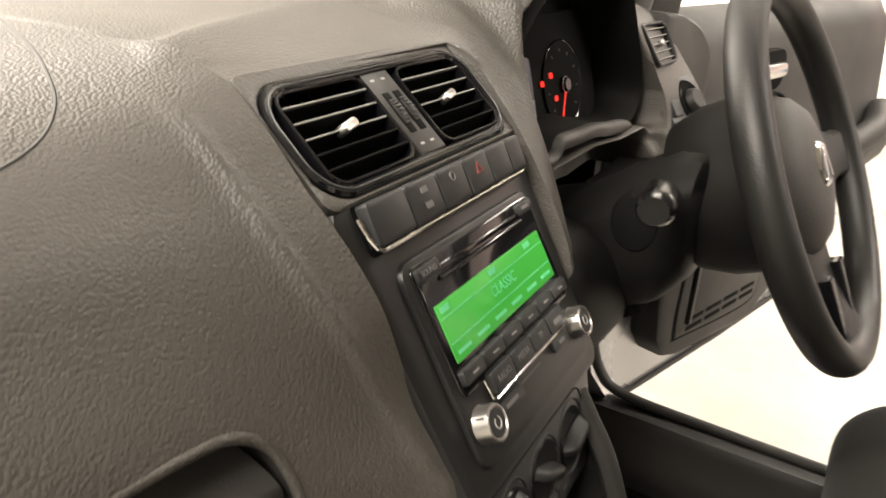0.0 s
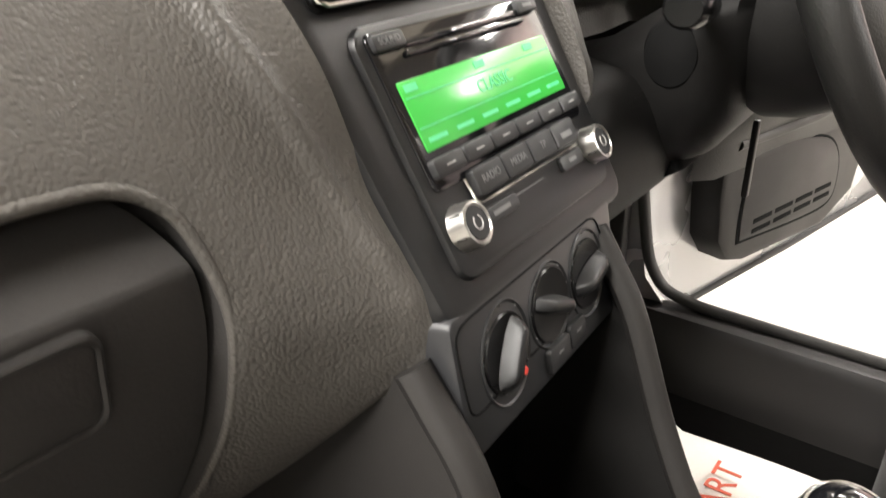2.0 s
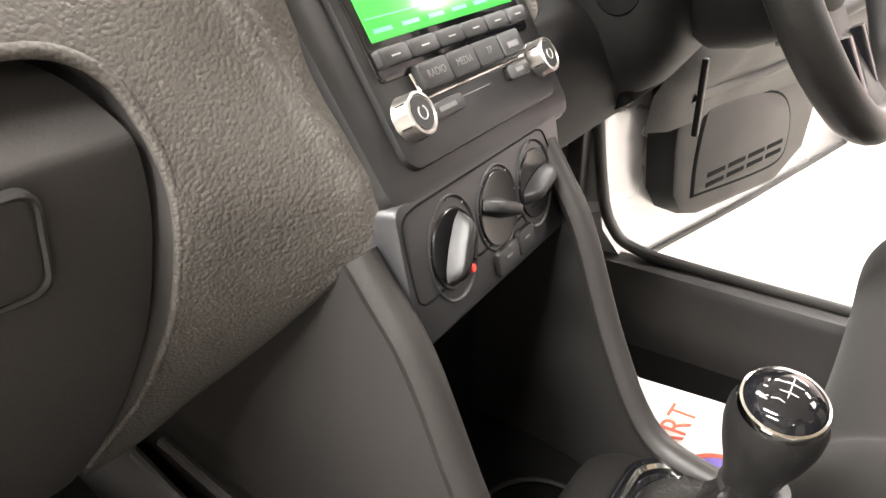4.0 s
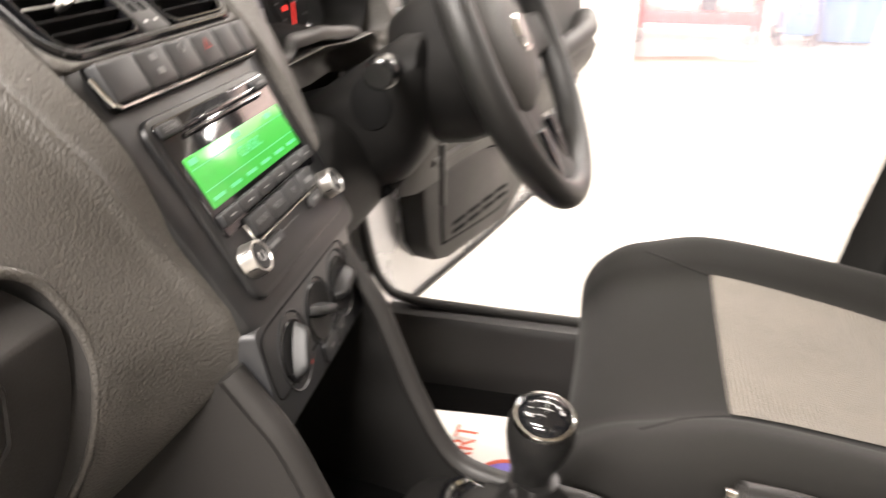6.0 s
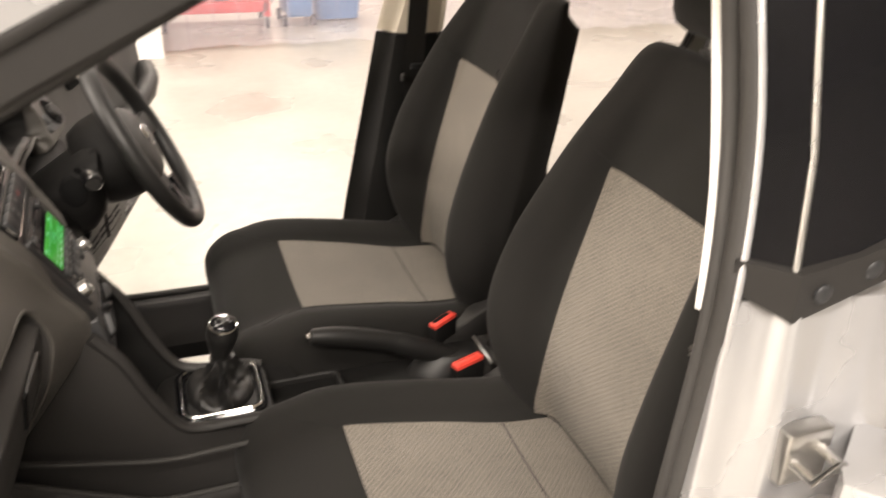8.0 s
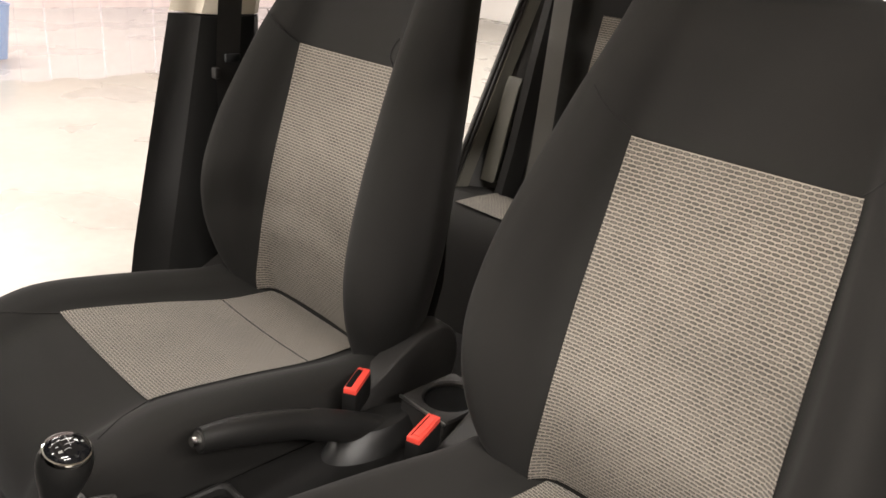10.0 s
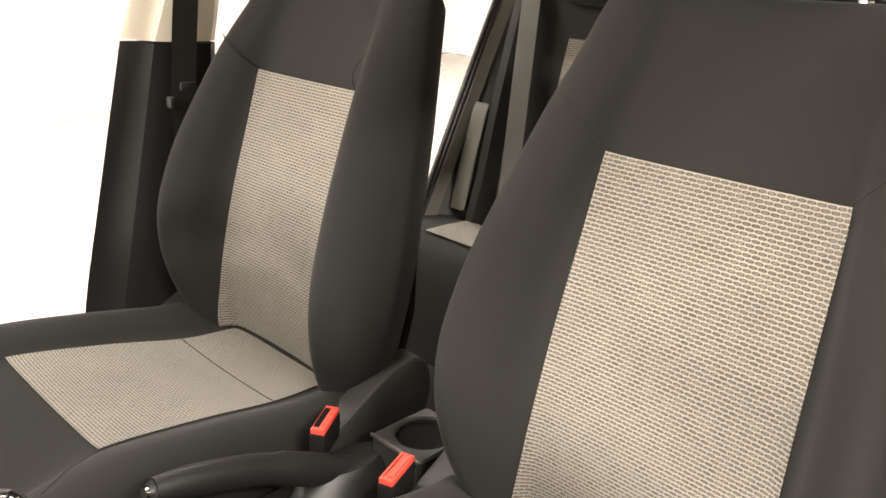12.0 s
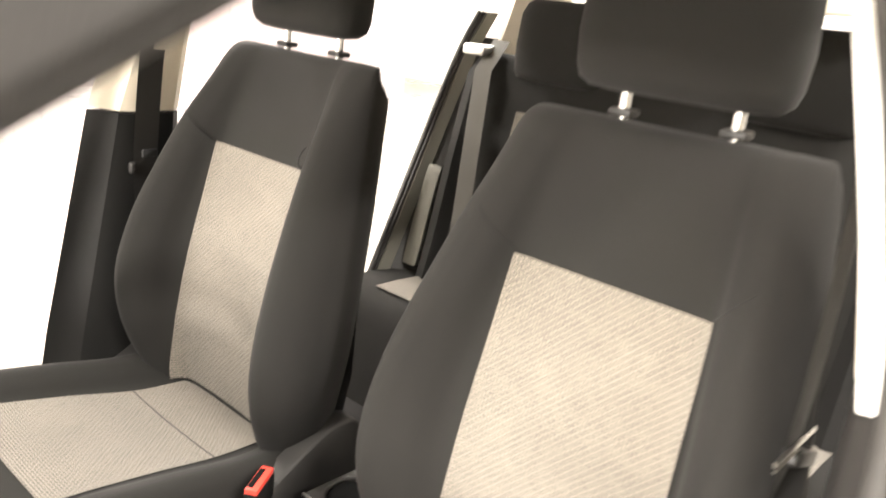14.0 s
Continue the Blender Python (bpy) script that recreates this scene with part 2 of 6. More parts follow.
def loft(rings, closed=False, caps=False, m=None, bm=None, uv=None):
    bm = bm or bmesh.new()
    rows = [[bm.verts.new(m @ Vector(p) if m is not None else Vector(p)) for p in r] for r in rings]
    n = len(rows[0])
    lay = bm.loops.layers.uv.new("UVMap") if uv else None
    for i in range(len(rows) - 1):
        for j in range(n if closed else n - 1):
            k = (j + 1) % n
            f = bm.faces.new((rows[i][j], rows[i][k], rows[i + 1][k], rows[i + 1][j]))
            if lay:
                for lp, (a, c) in zip(f.loops, ((i, j), (i, k), (i + 1, k), (i + 1, j))):
                    lp[lay].uv = uv[a][c]
    if caps and closed:
        bm.faces.new(rows[0][::-1])
        bm.faces.new(rows[-1])
    return bm


def tube(points, radius, n=10, flat=1.0, m=None, bm=None, caps=True, closed=False):
    """A round bar along points; radius may be one number or one per point; flat squeezes it across."""
    p = [Vector(q) for q in points]
    rad = radius if isinstance(radius, (list, tuple)) else [radius] * len(p)
    rings = []
    side = None
    for i, q in enumerate(p):
        if closed:
            t = (p[(i + 1) % len(p)] - p[i - 1]).normalized()
        else:
            t = (p[min(i + 1, len(p) - 1)] - p[max(i - 1, 0)]).normalized()
        if side is None:
            side = t.cross(Vector((0, 0, 1)) if abs(t.z) < 0.9 else Vector((1, 0, 0))).normalized()
        side = (side - t * side.dot(t)).normalized()
        up = side.cross(t)
        rings.append([q + rad[i] * (side * math.cos(2 * math.pi * k / n) + flat * up * math.sin(2 * math.pi * k / n)) for k in range(n)])
    if closed:
        rings.append(rings[0])
    b = loft(rings, True, caps and not closed, m, bm)
    if closed:
        bmesh.ops.remove_doubles(b, verts=b.verts, dist=1e-6)
    return b


def rounded(u0, u1, v0, v1, r, n=5):
    """Outline of a rectangle with round corners, anticlockwise."""
    out = []
    for cx, cy, a in ((u1 - r, v1 - r, 0), (u0 + r, v1 - r, 90), (u0 + r, v0 + r, 180), (u1 - r, v0 + r, 270)):
        for k in range(n + 1):
            t = radians(a + 90 * k / n)
            out.append((cx + r * math.cos(t), cy + r * math.sin(t)))
    return out


def shrink(outline, d):
    cx = sum(p[0] for p in outline) / len(outline)
    cy = sum(p[1] for p in outline) / len(outline)
    w = max(abs(p[0] - cx) for p in outline)
    h = max(abs(p[1] - cy) for p in outline)
    return [(cx + (p[0] - cx) * (w - d) / w, cy + (p[1] - cy) * (h - d) / h) for p in outline]


def plate(outline, w0, w1, bevel=0.002, m=None, bm=None):
    """A plate with a softened front edge, from an outline in a local plane, between the heights w0 and w1."""
    inner = shrink(outline, bevel)
    mid = shrink(outline, bevel * 0.3)
    rings = [[(x, y, w0) for x, y in outline], [(x, y, w1 - bevel) for x, y in outline], [(x, y, w1 - bevel * 0.3) for x, y in mid], [(x, y, w1) for x, y in inner]]
    return loft(rings, True, True, m, bm)


def frame_ring(outer, inner, w0, w1, m=None, bm=None, lip=0.0015):
    """A closed border between two outlines of equal count, with height."""
    rings = [[(x, y, w0) for x, y in outer], [(x, y, w1 - lip) for x, y in outer], [(x, y, w1) for x, y in shrink(outer, lip)], [(x, y, w1) for x, y in shrink(inner, -lip)], [(x, y, w1 - lip) for x, y in inner], [(x, y, w0) for x, y in inner]]
    return loft(rings, True, False, m, bm)


def words(text, size, m, depth=0.0004):
    """Letters as a mesh, centred, in the plane of m."""
    c = bpy.data.curves.new("letters", "FONT")
    c.body, c.size, c.extrude, c.align_x, c.align_y = text, size, depth, "CENTER", "CENTER"
    o = bpy.data.objects.new("letters", c)
    scene.collection.objects.link(o)
    me = bpy.data.meshes.new_from_object(o.evaluated_get(bpy.context.evaluated_depsgraph_get()))
    bpy.data.objects.remove(o)
    bm = bmesh.new()
    bm.from_mesh(me)
    bm.transform(m)
    bpy.data.meshes.remove(me)
    return bm


def plane_at(origin, up, x=(1, 0, 0)):
    """Local axes on a sloping face: x across, y up the slope, z out of it."""
    x = Vector(x).normalized()
    v = Vector(up).normalized()
    n = x.cross(v).normalized()
    v = n.cross(x)
    return Matrix(((x.x, v.x, n.x, origin[0]), (x.y, v.y, n.y, origin[1]), (x.z, v.z, n.z, origin[2]), (0, 0, 0, 1)))


ACROSS = (1, 0.065, -0.025)
STACK = plane_at((0.008, 0.3455, 0.9148), (0, 0.512, 0.859), ACROSS)
VENT = plane_at((0.005, 0.4253, 1.0269), (0, 0.741, 0.671), ACROSS)
CLIMATE = plane_at((-0.008, 0.2869, 0.7958), (0, 0.2, 0.98), ACROSS)
WHEEL = plane_at((0.379, 0.202, 0.941), (0, 0.436, 0.900), (1, -0.0145, 0))

# ---- garage ----
solo("ground", box((-9, -9, -0.2), (14, 9, 0.0)), M_CONCRETE, "pale polished concrete workshop floor with faint cracks", "floor", kind="structure", smooth=False)
# west wall is out of view; its grey holds down fill in the cabin
solo("wall_west", box((-9.2, -9, 0), (-9, 9, 4)), M_WALL, "painted workshop wall, off-white, the unseen west one greyed to cut bounce", "wall", kind="structure", smooth=False)
solo("wall_north", box((-9.2, 9, 0), (14.2, 9.2, 4)), M_WHITE, "painted workshop wall, off-white, the unseen west one greyed to cut bounce", "wall", kind="structure", smooth=False)
solo("wall_south", box((-9.2, -9.2, 0), (14.2, -9, 4)), M_WHITE, "painted workshop wall, off-white, the unseen west one greyed to cut bounce", "wall", kind="structure", smooth=False)
solo("wall_east", box((9.5, -9, 0), (9.7, 9, 4)), M_PINKWALL, "pale pinkish wall behind the strip curtain", "wall", kind="structure", smooth=False)
solo("wall_partition", box((5.05, 0.12, 0), (5.25, 9, 4)), M_WHITE, "white painted partition wall beside the strip curtain", "wall", kind="structure", smooth=False)
# ceiling out of view, darkened so less light bounces into the cabin
solo("ceiling", box((-9.2, -9.2, 4.0), (14.2, 9.2, 4.2)), M_CEILING, "plain unseen workshop ceiling, greyed to cut bounced light", "ceiling", kind="structure", smooth=False)

# ---- car floor, sill, pillars ----
solo("car_floor", box((-0.66, -1.6, 0.24), (0.66, 0.95, 0.28), 0.005), M_CARPET, "black carpet on the floor of the car", "floor", kind="structure")
bm = loft([[(0.655, y, 0.25), (0.655, y, 0.395), (0.665, y, 0.41), (0.70, y, 0.412), (0.722, y, 0.402), (0.73, y, 0.37), (0.80, y, 0.35), (0.81, y, 0.25)] for y in (-0.45, 0.35, 0.42, 0.60)])
solo("door_sill", bm, M_TRIM, "black plastic door sill on the driver side", "sill", kind="structure")
bm = loft([[(-0.655, y, 0.25), (-0.655, y, 0.395), (-0.665, y, 0.41), (-0.70, y, 0.412), (-0.722, y, 0.402), (-0.73, y, 0.37), (-0.80, y, 0.35), (-0.81, y, 0.25)] for y in (-0.45, 0.60)])
solo("door_sill", bm, M_TRIM, "black plastic door sill on the passenger side", "sill", kind="structure")


def pillar_section(z, s, y0, y1, x_in, x_out):
    return [(s * x_out, y0, z), (s * (x_out - 0.015), y0 - 0.012, z), (s * (x_in + 0.01), y0 - 0.035, z), (s * x_in, y0 - 0.06, z), (s * x_in, y1 + 0.02, z), (s * (x_in + 0.02), y1, z), (s * x_out, y1, z)]


pil = thing("b_pillar", "driver-side centre pillar, black lower trim and cream upper trim", "pillar", (0.66, -0.35, 0.3), kind="structure")
part("lower_trim", loft([pillar_section(z, 1, y0, y1, xi, xo) for z, y0, y1, xi, xo in ((0.30, -0.22, -0.50, 0.62, 0.72), (0.62, -0.268, -0.50, 0.62, 0.71), (1.062, -0.352, -0.51, 0.625, 0.69))], True, True), M_PILLAR, pil)
part("upper_trim", loft([pillar_section(z, 1, y0, y1, xi, xo) for z, y0, y1, xi, xo in ((1.066, -0.353, -0.51, 0.625, 0.69), (1.22, -0.39, -0.52, 0.60, 0.665), (1.45, -0.44, -0.54, 0.54, 0.62))], True, True), M_CREAM, pil, "cream upper pillar trim")

# ---- dashboard ----
# sections of the dash from the windscreen down: the passenger side runs on behind the glovebox opening
PASSENGER = (
    (-0.72, ((1.0, 1.02), (0.80, 1.04), (0.62, 1.045), (0.53, 1.036), (0.475, 1.02), (0.445, 0.995), (0.42, 0.95), (0.41, 0.90), (0.408, 0.855), (0.42, 0.785), (0.45, 0.714), (0.48, 0.666))),
    (-0.45, ((1.0, 1.03), (0.80, 1.05), (0.60, 1.054), (0.50, 1.041), (0.44, 1.018), (0.41, 0.988), (0.384, 0.945), (0.372, 0.90), (0.368, 0.855), (0.38, 0.785), (0.42, 0.714), (0.45, 0.666))),
    (-0.3, ((1.0, 1.04), (0.8, 1.054), (0.58, 1.06), (0.485, 1.046), (0.432, 1.018), (0.400, 0.985), (0.370, 0.94), (0.357, 0.895), (0.354, 0.85), (0.366, 0.785), (0.405, 0.714), (0.44, 0.666))),
    (-0.215, ((1.0, 1.04), (0.8, 1.058), (0.58, 1.065), (0.479, 1.049), (0.423, 1.014), (0.388, 0.975), (0.360, 0.93), (0.348, 0.888), (0.346, 0.848), (0.364, 0.78), (0.404, 0.713), (0.437, 0.668))),
    (-0.1905, ((1.0, 1.04), (0.8, 1.06), (0.58, 1.067), (0.475, 1.052), (0.42, 1.012), (0.38, 0.965), (0.353, 0.915), (0.341, 0.870), (0.343, 0.84), (0.366, 0.774), (0.405, 0.712), (0.437, 0.668))),
    (-0.16, ((1.0, 1.045), (0.8, 1.062), (0.58, 1.07), (0.468, 1.059), (0.405, 1.012), (0.363, 0.957), (0.34, 0.90), (0.322, 0.86), (0.320, 0.825), (0.334, 0.777), (0.356, 0.736), (0.374, 0.714))),
    (-0.124, ((1.0, 1.045), (0.8, 1.065), (0.58, 1.072), (0.462, 1.066), (0.392, 1.010), (0.352, 0.957), (0.334, 0.902), (0.312, 0.865), (0.298, 0.845), (0.291, 0.830), (0.296, 0.820), (0.36, 0.815))),
)
STATIONS = (
    (-0.124, ((1.0, 1.045), (0.8, 1.065), (0.58, 1.072), (0.462, 1.066), (0.392, 1.010), (0.352, 0.957), (0.334, 0.902), (0.312, 0.865), (0.298, 0.845), (0.291, 0.830), (0.296, 0.820), (0.36, 0.815))),
    (-0.118, ((1.0, 1.045), (0.8, 1.065), (0.58, 1.073), (0.458, 1.061), (0.468, 1.045), (0.52, 1.00), (0.47, 0.95), (0.40, 0.90), (0.36, 0.86), (0.335, 0.83), (0.33, 0.82), (0.36, 0.81))),
    (0.120, ((1.0, 1.045), (0.8, 1.065), (0.58, 1.072), (0.469, 1.0575), (0.477, 1.043), (0.52, 1.00), (0.47, 0.95), (0.40, 0.90), (0.36, 0.86), (0.335, 0.83), (0.33, 0.82), (0.36, 0.81))),
    (0.128, ((1.0, 1.045), (0.8, 1.065), (0.58, 1.073), (0.470, 1.060), (0.409, 1.01), (0.368, 0.955), (0.345, 0.915), (0.338, 0.895), (0.336, 0.885), (0.342, 0.876), (0.36, 0.870), (0.42, 0.865))),
    (0.165, ((1.0, 1.045), (0.8, 1.07), (0.58, 1.09), (0.48, 1.08), (0.42, 1.03), (0.39, 0.98), (0.372, 0.94), (0.360, 0.91), (0.352, 0.89), (0.355, 0.878), (0.37, 0.870), (0.42, 0.865))),
    (0.188, ((1.0, 1.045), (0.8, 1.08), (0.58, 1.11), (0.47, 1.105), (0.43, 1.08), (0.46, 1.06), (0.49, 1.03), (0.47, 0.955), (0.410, 0.945), (0.385, 0.915), (0.375, 0.885), (0.42, 0.865))),
    (0.245, ((1.0, 1.045), (0.8, 1.085), (0.59, 1.12), (0.475, 1.125), (0.435, 1.11), (0.47, 1.10), (0.53, 1.05), (0.51, 0.925), (0.416, 0.929), (0.43, 0.924), (0.49, 0.90), (0.47, 0.865))),
    (0.35, ((1.0, 1.045), (0.8, 1.09), (0.6, 1.13), (0.48, 1.14), (0.44, 1.13), (0.47, 1.12), (0.53, 1.06), (0.51, 0.925), (0.416, 0.930), (0.43, 0.925), (0.50, 0.90), (0.48, 0.865))),
    (0.43, ((1.0, 1.045), (0.8, 1.085), (0.59, 1.12), (0.475, 1.128), (0.44, 1.115), (0.47, 1.10), (0.53, 1.05), (0.51, 0.915), (0.416, 0.921), (0.425, 0.917), (0.47, 0.895), (0.47, 0.865))),
    (0.505, ((1.0, 1.045), (0.8, 1.082), (0.585, 1.108), (0.472, 1.112), (0.44, 1.095), (0.47, 1.08), (0.53, 1.03), (0.51, 0.915), (0.416, 0.921), (0.425, 0.912), (0.475, 0.89), (0.475, 0.865))),
    (0.545, ((1.0, 1.045), (0.8, 1.08), (0.58, 1.10), (0.47, 1.10), (0.44, 1.08), (0.47, 1.06), (0.52, 1.01), (0.50, 0.905), (0.418, 0.910), (0.41, 0.895), (0.40, 0.875), (0.42, 0.86))),
    (0.568, ((1.0, 1.045), (0.8, 1.06), (0.58, 1.07), (0.50, 1.062), (0.455, 1.042), (0.434, 1.010), (0.416, 0.970), (0.403, 0.940), (0.394, 0.912), (0.388, 0.890), (0.395, 0.872), (0.42, 0.86))),
    (0.68, ((1.0, 1.045), (0.8, 1.06), (0.60, 1.07), (0.53, 1.056), (0.478, 1.040), (0.456, 1.022), (0.419, 0.978), (0.388, 0.938), (0.373, 0.910), (0.372, 0.890), (0.385, 0.872), (0.45, 0.86))),
)


def edge_shift(p):
    """The edge beside the centre panel runs in towards the bottom; a crease follows it; a ridge crosses the top."""
    x, y, z = p
    near = max(0.0, 1 - abs(x + 0.121) / 0.06)
    right = max(0.0, 1 - abs(x - 0.556) / 0.06)
    x -= 0.040 * right * min(1, max(0, (z - 0.955) / 0.09))
    x = x + 0.031 * near * min(1, max(0, (1.01 - z) / 0.18)) - 0.004 * near
    if -0.2 < x < -0.1 and z > 0.82:
        line = float(np.interp(z, (0.85, 0.90, 0.936, 0.97, 1.0, 1.05), (-0.1145, -0.131, -0.142, -0.154, -0.160, -0.163)))
        d = x - line
        y -= (0.0042 * math.exp(-((d / 0.0048) ** 2)) + 0.0015 * math.exp(-((d / 0.014) ** 2))) * min(1, max(0, (1.062 - z) / 0.015)) * min(1, (z - 0.82) / 0.05)
    if -0.16 < x < 0.16 and y > 0.476 and z > 1.04:
        line = float(np.interp(x, (-0.15, -0.133, -0.063, 0.059, 0.14), (0.478, 0.505, 0.532, 0.572, 0.590)))
        d = y - line
        z += 0.0055 * math.exp(-((d / (0.032 if d < 0 else 0.009)) ** 2)) * min(1, (x + 0.16) / 0.06) * min(1, (0.16 - x) / 0.04)
    return x, y, z


def dash_rings(stations, step, even, n_profile=80):
    xs = [q[0] for q in stations]
    profs = [curve_through(q[1], n_profile) for q in stations]
    rings = []
    for i in range(len(xs) - 1):
        wide = xs[i + 1] - xs[i]
        steps = max(1, round(wide / step)) if wide > 0.007 else 3
        for k in range(steps):
            f = k / steps
            g = f * f * (3 - 2 * f) if wide < 0.06 and not even else f
            rings.append([(xs[i] + f * wide, *(a * (1 - g) + b * g)) for a, b in zip(profs[i], profs[i + 1])])
    rings.append([(xs[-1], *p) for p in profs[-1]])
    grid = np.array(rings)
    for _ in range(even):
        grid[1:-1, :, 1:] = 0.5 * grid[1:-1, :, 1:] + 0.25 * (grid[:-2, :, 1:] + grid[2:, :, 1:])
    return [[edge_shift(p) for p in r] for r in grid]


ARCH = ((-0.76, 0.925), (-0.60, 0.925), (-0.45, 0.925), (-0.30, 0.926), (-0.245, 0.926), (-0.220, 0.922), (-0.204, 0.909), (-0.1965, 0.888), (-0.1925, 0.863), (-0.192, 0.838), (-0.193, 0.805), (-0.196, 0.770), (-0.201, 0.730), (-0.208, 0.698), (-0.220, 0.655))
ARCH_LINE = [tuple(float(c) for c in p) for p in curve_through(ARCH, 160)]


def within(x, z, loop):
    odd = False
    for (x0, z0), (x1, z1) in zip(loop, loop[1:] + loop[:1]):
        if (z0 > z) != (z1 > z) and x < x0 + (z - z0) * (x1 - x0) / (z1 - z0):
            odd = not odd
    return odd


def column_y(r, z):
    """Depth of a section of the dash face at a height."""
    q = [p for p in r if p[1] < 0.46 and p[2] < 1.0]
    q.sort(key=lambda p: p[2])
    return float(np.interp(z, [p[2] for p in q], [p[1] for p in q]))


def cut(rings, loop, line, inside):
    """The part of a sheet of sections inside or outside a loop in x and z, its border drawn onto the line."""
    bm = bmesh.new()
    rows = [[bm.verts.new(p) for p in r] for r in rings]
    at = {}
    for i in range(len(rows) - 1):
        for j in range(len(rows[0]) - 1):
            q = (rows[i][j], rows[i][j + 1], rows[i + 1][j + 1], rows[i + 1][j])
            mx, my, mz = (sum(v.co[c] for v in q) / 4 for c in range(3))
            if (my < 0.6 and mz < 0.97 and within(mx, mz, loop)) == inside:
                bm.faces.new(q)
                for v, k in zip(q, (i, i, i + 1, i + 1)):
                    at[v] = k
    for v in [v for v in bm.verts if not v.link_faces]:
        bm.verts.remove(v)
    for v in [v for v in bm.verts if v.is_boundary and v.co.y < 0.6]:
        x, z = min(line, key=lambda p: (p[0] - v.co.x) ** 2 + (p[1] - v.co.z) ** 2)
        if (x - v.co.x) ** 2 + (z - v.co.z) ** 2 < 0.009**2:
            v.co.x, v.co.z = x, z
            v.co.y = column_y(rings[at[v]], z)
    return bm


dash = thing("dashboard", "charcoal soft-grained plastic car dashboard with a curved passenger side", "dashboard", (0, 0.6, 0.7))
part("shell", loft(dash_rings(STATIONS, 0.006, 0, 200)), M_DASH, dash, angle=60)
FACE = dash_rings(PASSENGER, 0.0028, 110, 130)
BELOW = ARCH_LINE + [(-0.76, 0.60)]
part("passenger_shell", cut(FACE, BELOW, ARCH_LINE, False), M_DASH, dash, angle=70)


def face_y(x, z):
    i = min(range(len(FACE)), key=lambda k: abs(FACE[k][60][0] - x))
    return column_y(FACE[i], z)


# glovebox: a lid with a ledge along its top, in an opening with a rolled rim
LID = ((0.46, 0.958), (0.42, 0.938), (0.385, 0.9155), (0.362, 0.8985), (0.3535, 0.8915), (0.3497, 0.887), (0.3492, 0.880), (0.3515, 0.862), (0.357, 0.832), (0.372, 0.782), (0.402, 0.722), (0.436, 0.672), (0.47, 0.64))
lid_rings = []
for x in np.linspace(-0.70, -0.188, 120):
    dy = float(np.interp(x, (-0.70, -0.6, -0.45, -0.3, -0.2), (0.046, 0.030, 0.013, 0.004, 0.0)))
    lid_rings.append([(x, y + dy, z) for y, z in curve_through(LID, 130)])
GAP = [(x - 0.0035, z - 0.003) for x, z in ARCH_LINE]
glove = part("glovebox_lid", cut(lid_rings, GAP + [(-0.76, 0.60)], GAP, True), M_LID, dash, "dark grey glovebox lid with a ledge below a curved rim", angle=60)
LATCH = plane_at((-0.288, 0.3545, 0.858), (0, -0.15, 0.99), (1, -0.06, 0))
LO = rounded(-0.044, 0.044, -0.024, 0.024, 0.009, 6)
la = part("latch", plate(shrink(LO, 0.0025), -0.006, 0.0015, 0.0015, LATCH), M_LID, glove)
part("latch_edge", frame_ring(LO, shrink(LO, 0.003), -0.006, 0.0035, LATCH, lip=0.0012), M_TRIM, la)
part("finger_slot", plate(rounded(-0.058, -0.045, -0.026, 0.022, 0.003, 4), -0.004, 0.0022, 0.001, LATCH), M_DARK, la)
lip = [(x + 0.0012, face_y(x, z) + 0.0026, z + 0.001) for x, z in ARCH_LINE[4:-6]]
for _ in range(30):
    lip = lip[:1] + [(b[0], (a[1] + 2 * b[1] + c[1]) / 4, b[2]) for a, b, c in zip(lip, lip[1:], lip[2:])] + lip[-1:]
part("glovebox_rim", tube(lip, [0.0034 - 0.0014 * max(0, (k - 90) / 60) for k in range(len(lip))], 10), M_DASH, dash, "rolled rim over the glovebox")
# strip in the darker lid colour paints the shadow gap behind the rim
part("glovebox_reveal", loft([[(x - 0.0008, y + 0.002, z), (x - 0.0014, y + 0.07, z + 0.004)] for x, y, z in lip]), M_LID, dash, "inner edge of the glovebox opening, darkened as its shadow gap")


def dash_top(x, y):
    """Height of the dash top at a place in plan."""
    at = [r[18][0] for r in FACE]
    i = max(1, next((k for k, v in enumerate(at) if v > x), len(at) - 1))
    out = []
    for r in FACE[i - 1 : i + 1]:
        q = [p for p in r if p[2] > 0.96][::-1]
        out.append(float(np.interp(y, [p[1] for p in q], [p[2] for p in q])))
    f = min(1.0, max(0.0, (x - at[i - 1]) / (at[i] - at[i - 1])))
    return out[0] * (1 - f) + out[1] * f


OUT = [(-0.60, 0.485), (-0.50, 0.462), (-0.39, 0.452), (-0.29, 0.455), (-0.235, 0.464), (-0.205, 0.485), (-0.185, 0.520), (-0.160, 0.575), (-0.130, 0.650), (-0.115, 0.70)]
edge = [tuple(p) for p in curve_through(OUT[:10], 60)]
part("airbag_seam", tube([(x, y, dash_top(x, y) - 0.0002) for x, y in edge], 0.0010, 6), M_LID, dash, "airbag cover seam in the dash top")
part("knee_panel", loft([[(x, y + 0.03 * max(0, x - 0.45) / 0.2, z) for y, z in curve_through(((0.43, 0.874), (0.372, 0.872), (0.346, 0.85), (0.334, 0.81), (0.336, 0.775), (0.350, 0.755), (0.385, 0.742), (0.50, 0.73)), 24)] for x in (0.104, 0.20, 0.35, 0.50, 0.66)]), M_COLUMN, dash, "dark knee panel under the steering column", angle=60)

